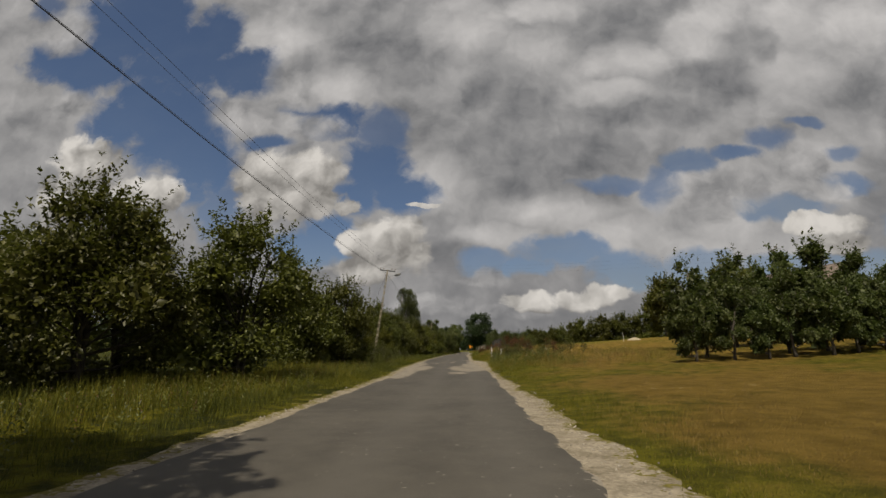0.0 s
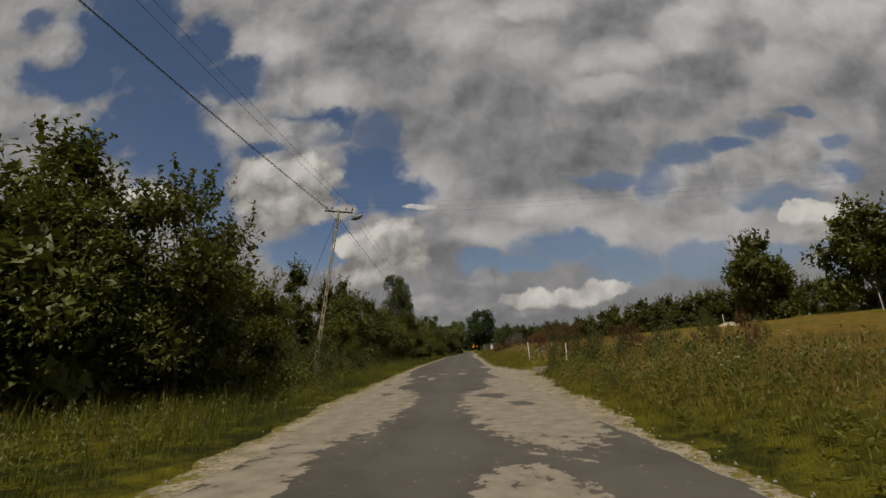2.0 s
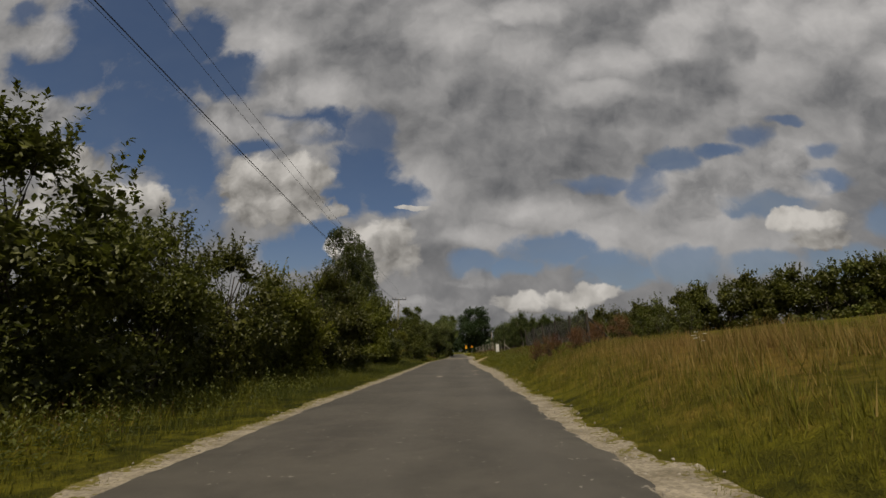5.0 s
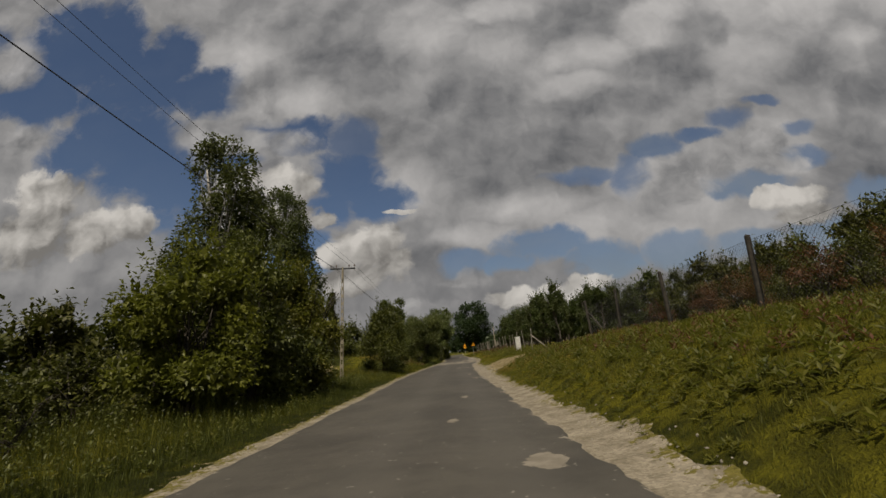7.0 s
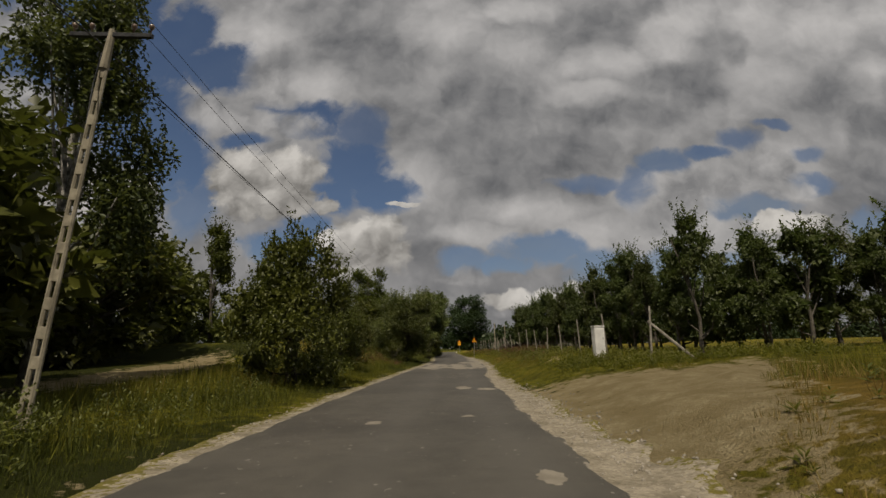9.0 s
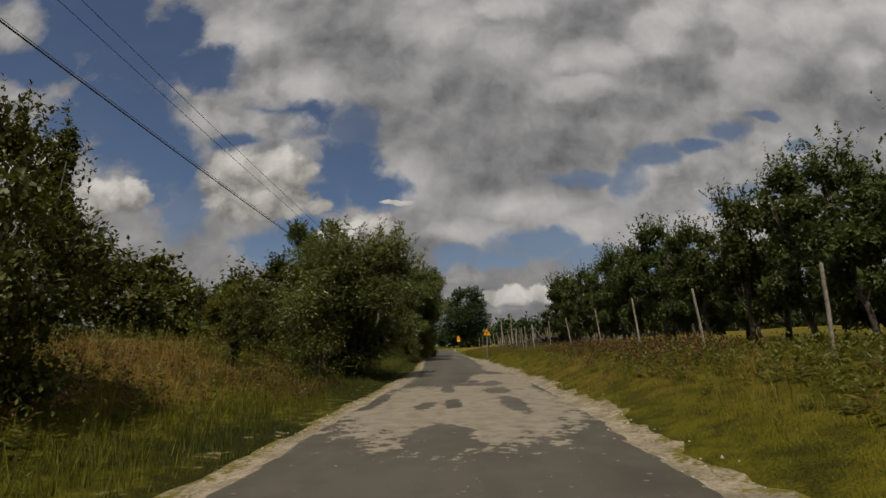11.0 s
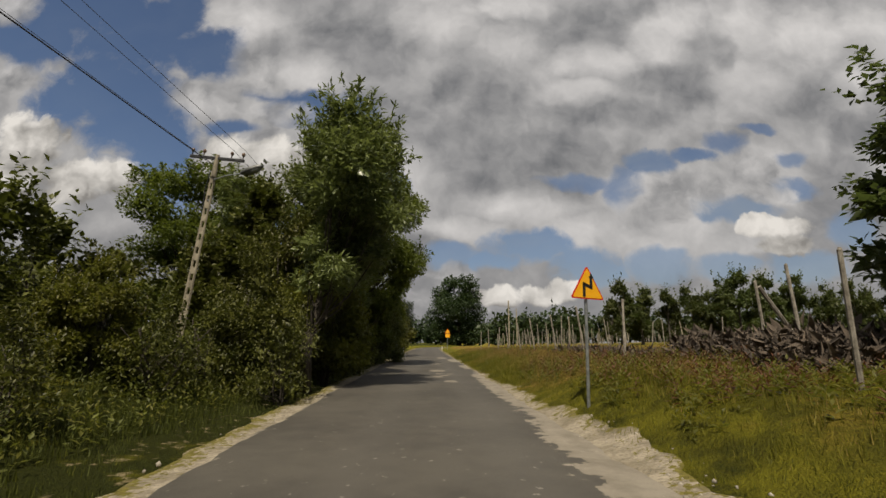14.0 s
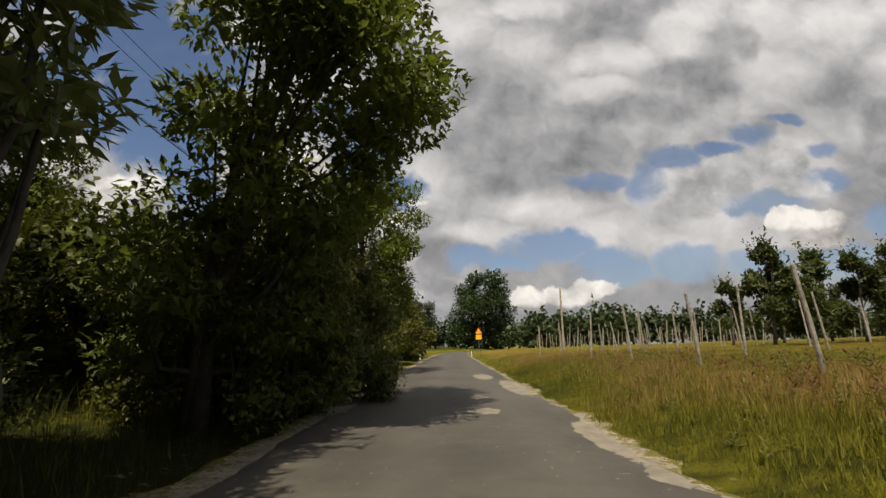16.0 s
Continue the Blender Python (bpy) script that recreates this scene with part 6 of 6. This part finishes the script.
def brush_row(name, label, spots, count, seed):
    """Heaped roots and twigs: thin crossing sticks and clods."""
    rng = np.random.default_rng(seed)
    spots = np.array(spots)
    i = rng.integers(0, len(spots), count)
    d = unit(rng, count)
    base = np.stack([spots[i, 0] + d[:, 0] * spots[i, 2], spots[i, 1] + d[:, 1] * spots[i, 2]], 1)
    z = ground_z(base[:, 0], base[:, 1]) + np.abs(d[:, 2]) * spots[i, 3] * rng.uniform(0.2, 1.0, count)
    at = np.concatenate([base, z[:, None]], 1)
    L = rng.uniform(0.08, 0.42, count)
    me = leaf_mesh(name, at, unit(rng, count) + np.array([0, 0, 0.25]), unit(rng, count), L, L * rng.uniform(0.08, 0.4, count), BRUSH)
    tagged(new(name, me), label, "brushwood", kind="stuff")


brush_row("brushwood", "dark heap of roots and brushwood at the orchard's end",
          [(2.4 + 0.5 * k, 139.5 + 0.4 * math.sin(k), 0.8, 0.75) for k in range(9)] + [(3.0, 141 + k * 0.8, 0.7, 0.7) for k in range(5)], 9000, 4)
brush_row("brushwood", "low dark row of turned sods along the field's edge", [(2.6 - 0.03 * k + 0.4 * math.sin(k * 1.7), 146 + k * 0.8, 0.45, 0.2) for k in range(13)], 2400, 6)


def loose_stones():
    rng = np.random.default_rng(8)
    bm = bmesh.new()
    bmesh.ops.create_icosphere(bm, subdivisions=1, radius=1.0)
    v0 = np.array([v.co[:] for v in bm.verts])
    f0 = np.array([[v.index for v in f.verts] for f in bm.faces])
    bm.free()
    n = 3200
    y = np.concatenate([rng.uniform(-26, 140, 2500), rng.normal(87, 4, 700)])
    u = np.concatenate([rng.normal(-0.25, 0.22, 1800), rng.normal(0, 0.14, 700), rng.normal(3.2, 0.3, 700)])
    u[:1800] += np.interp(y[:1800], RIGHT_Y, RIGHT_GRIT)
    u[1800:2500] += np.interp(y[1800:2500], LEFT_EDGE_Y, LEFT_EDGE) + 0.1
    x = centre(y) + u
    s = rng.uniform(0.008, 0.028, n)[:, None] * rng.uniform(0.6, 1.3, (n, 3))
    z = np.maximum(ground_z(x, y), -0.01) + s[:, 2] * 0.4
    v = v0[None] * s[:, None] * rng.uniform(0.75, 1.2, (n, len(v0), 1)) + np.stack([x, y, z], 1)[:, None]
    f = f0[None] + (np.arange(n) * len(v0))[:, None, None]
    me = mesh_from("loose_stones", v.reshape(-1, 3), f.reshape(-1, 3), STONE)
    tagged(new("loose_stones", me), "loose pale limestone pieces along the verges", "stones", kind="stuff")


loose_stones()
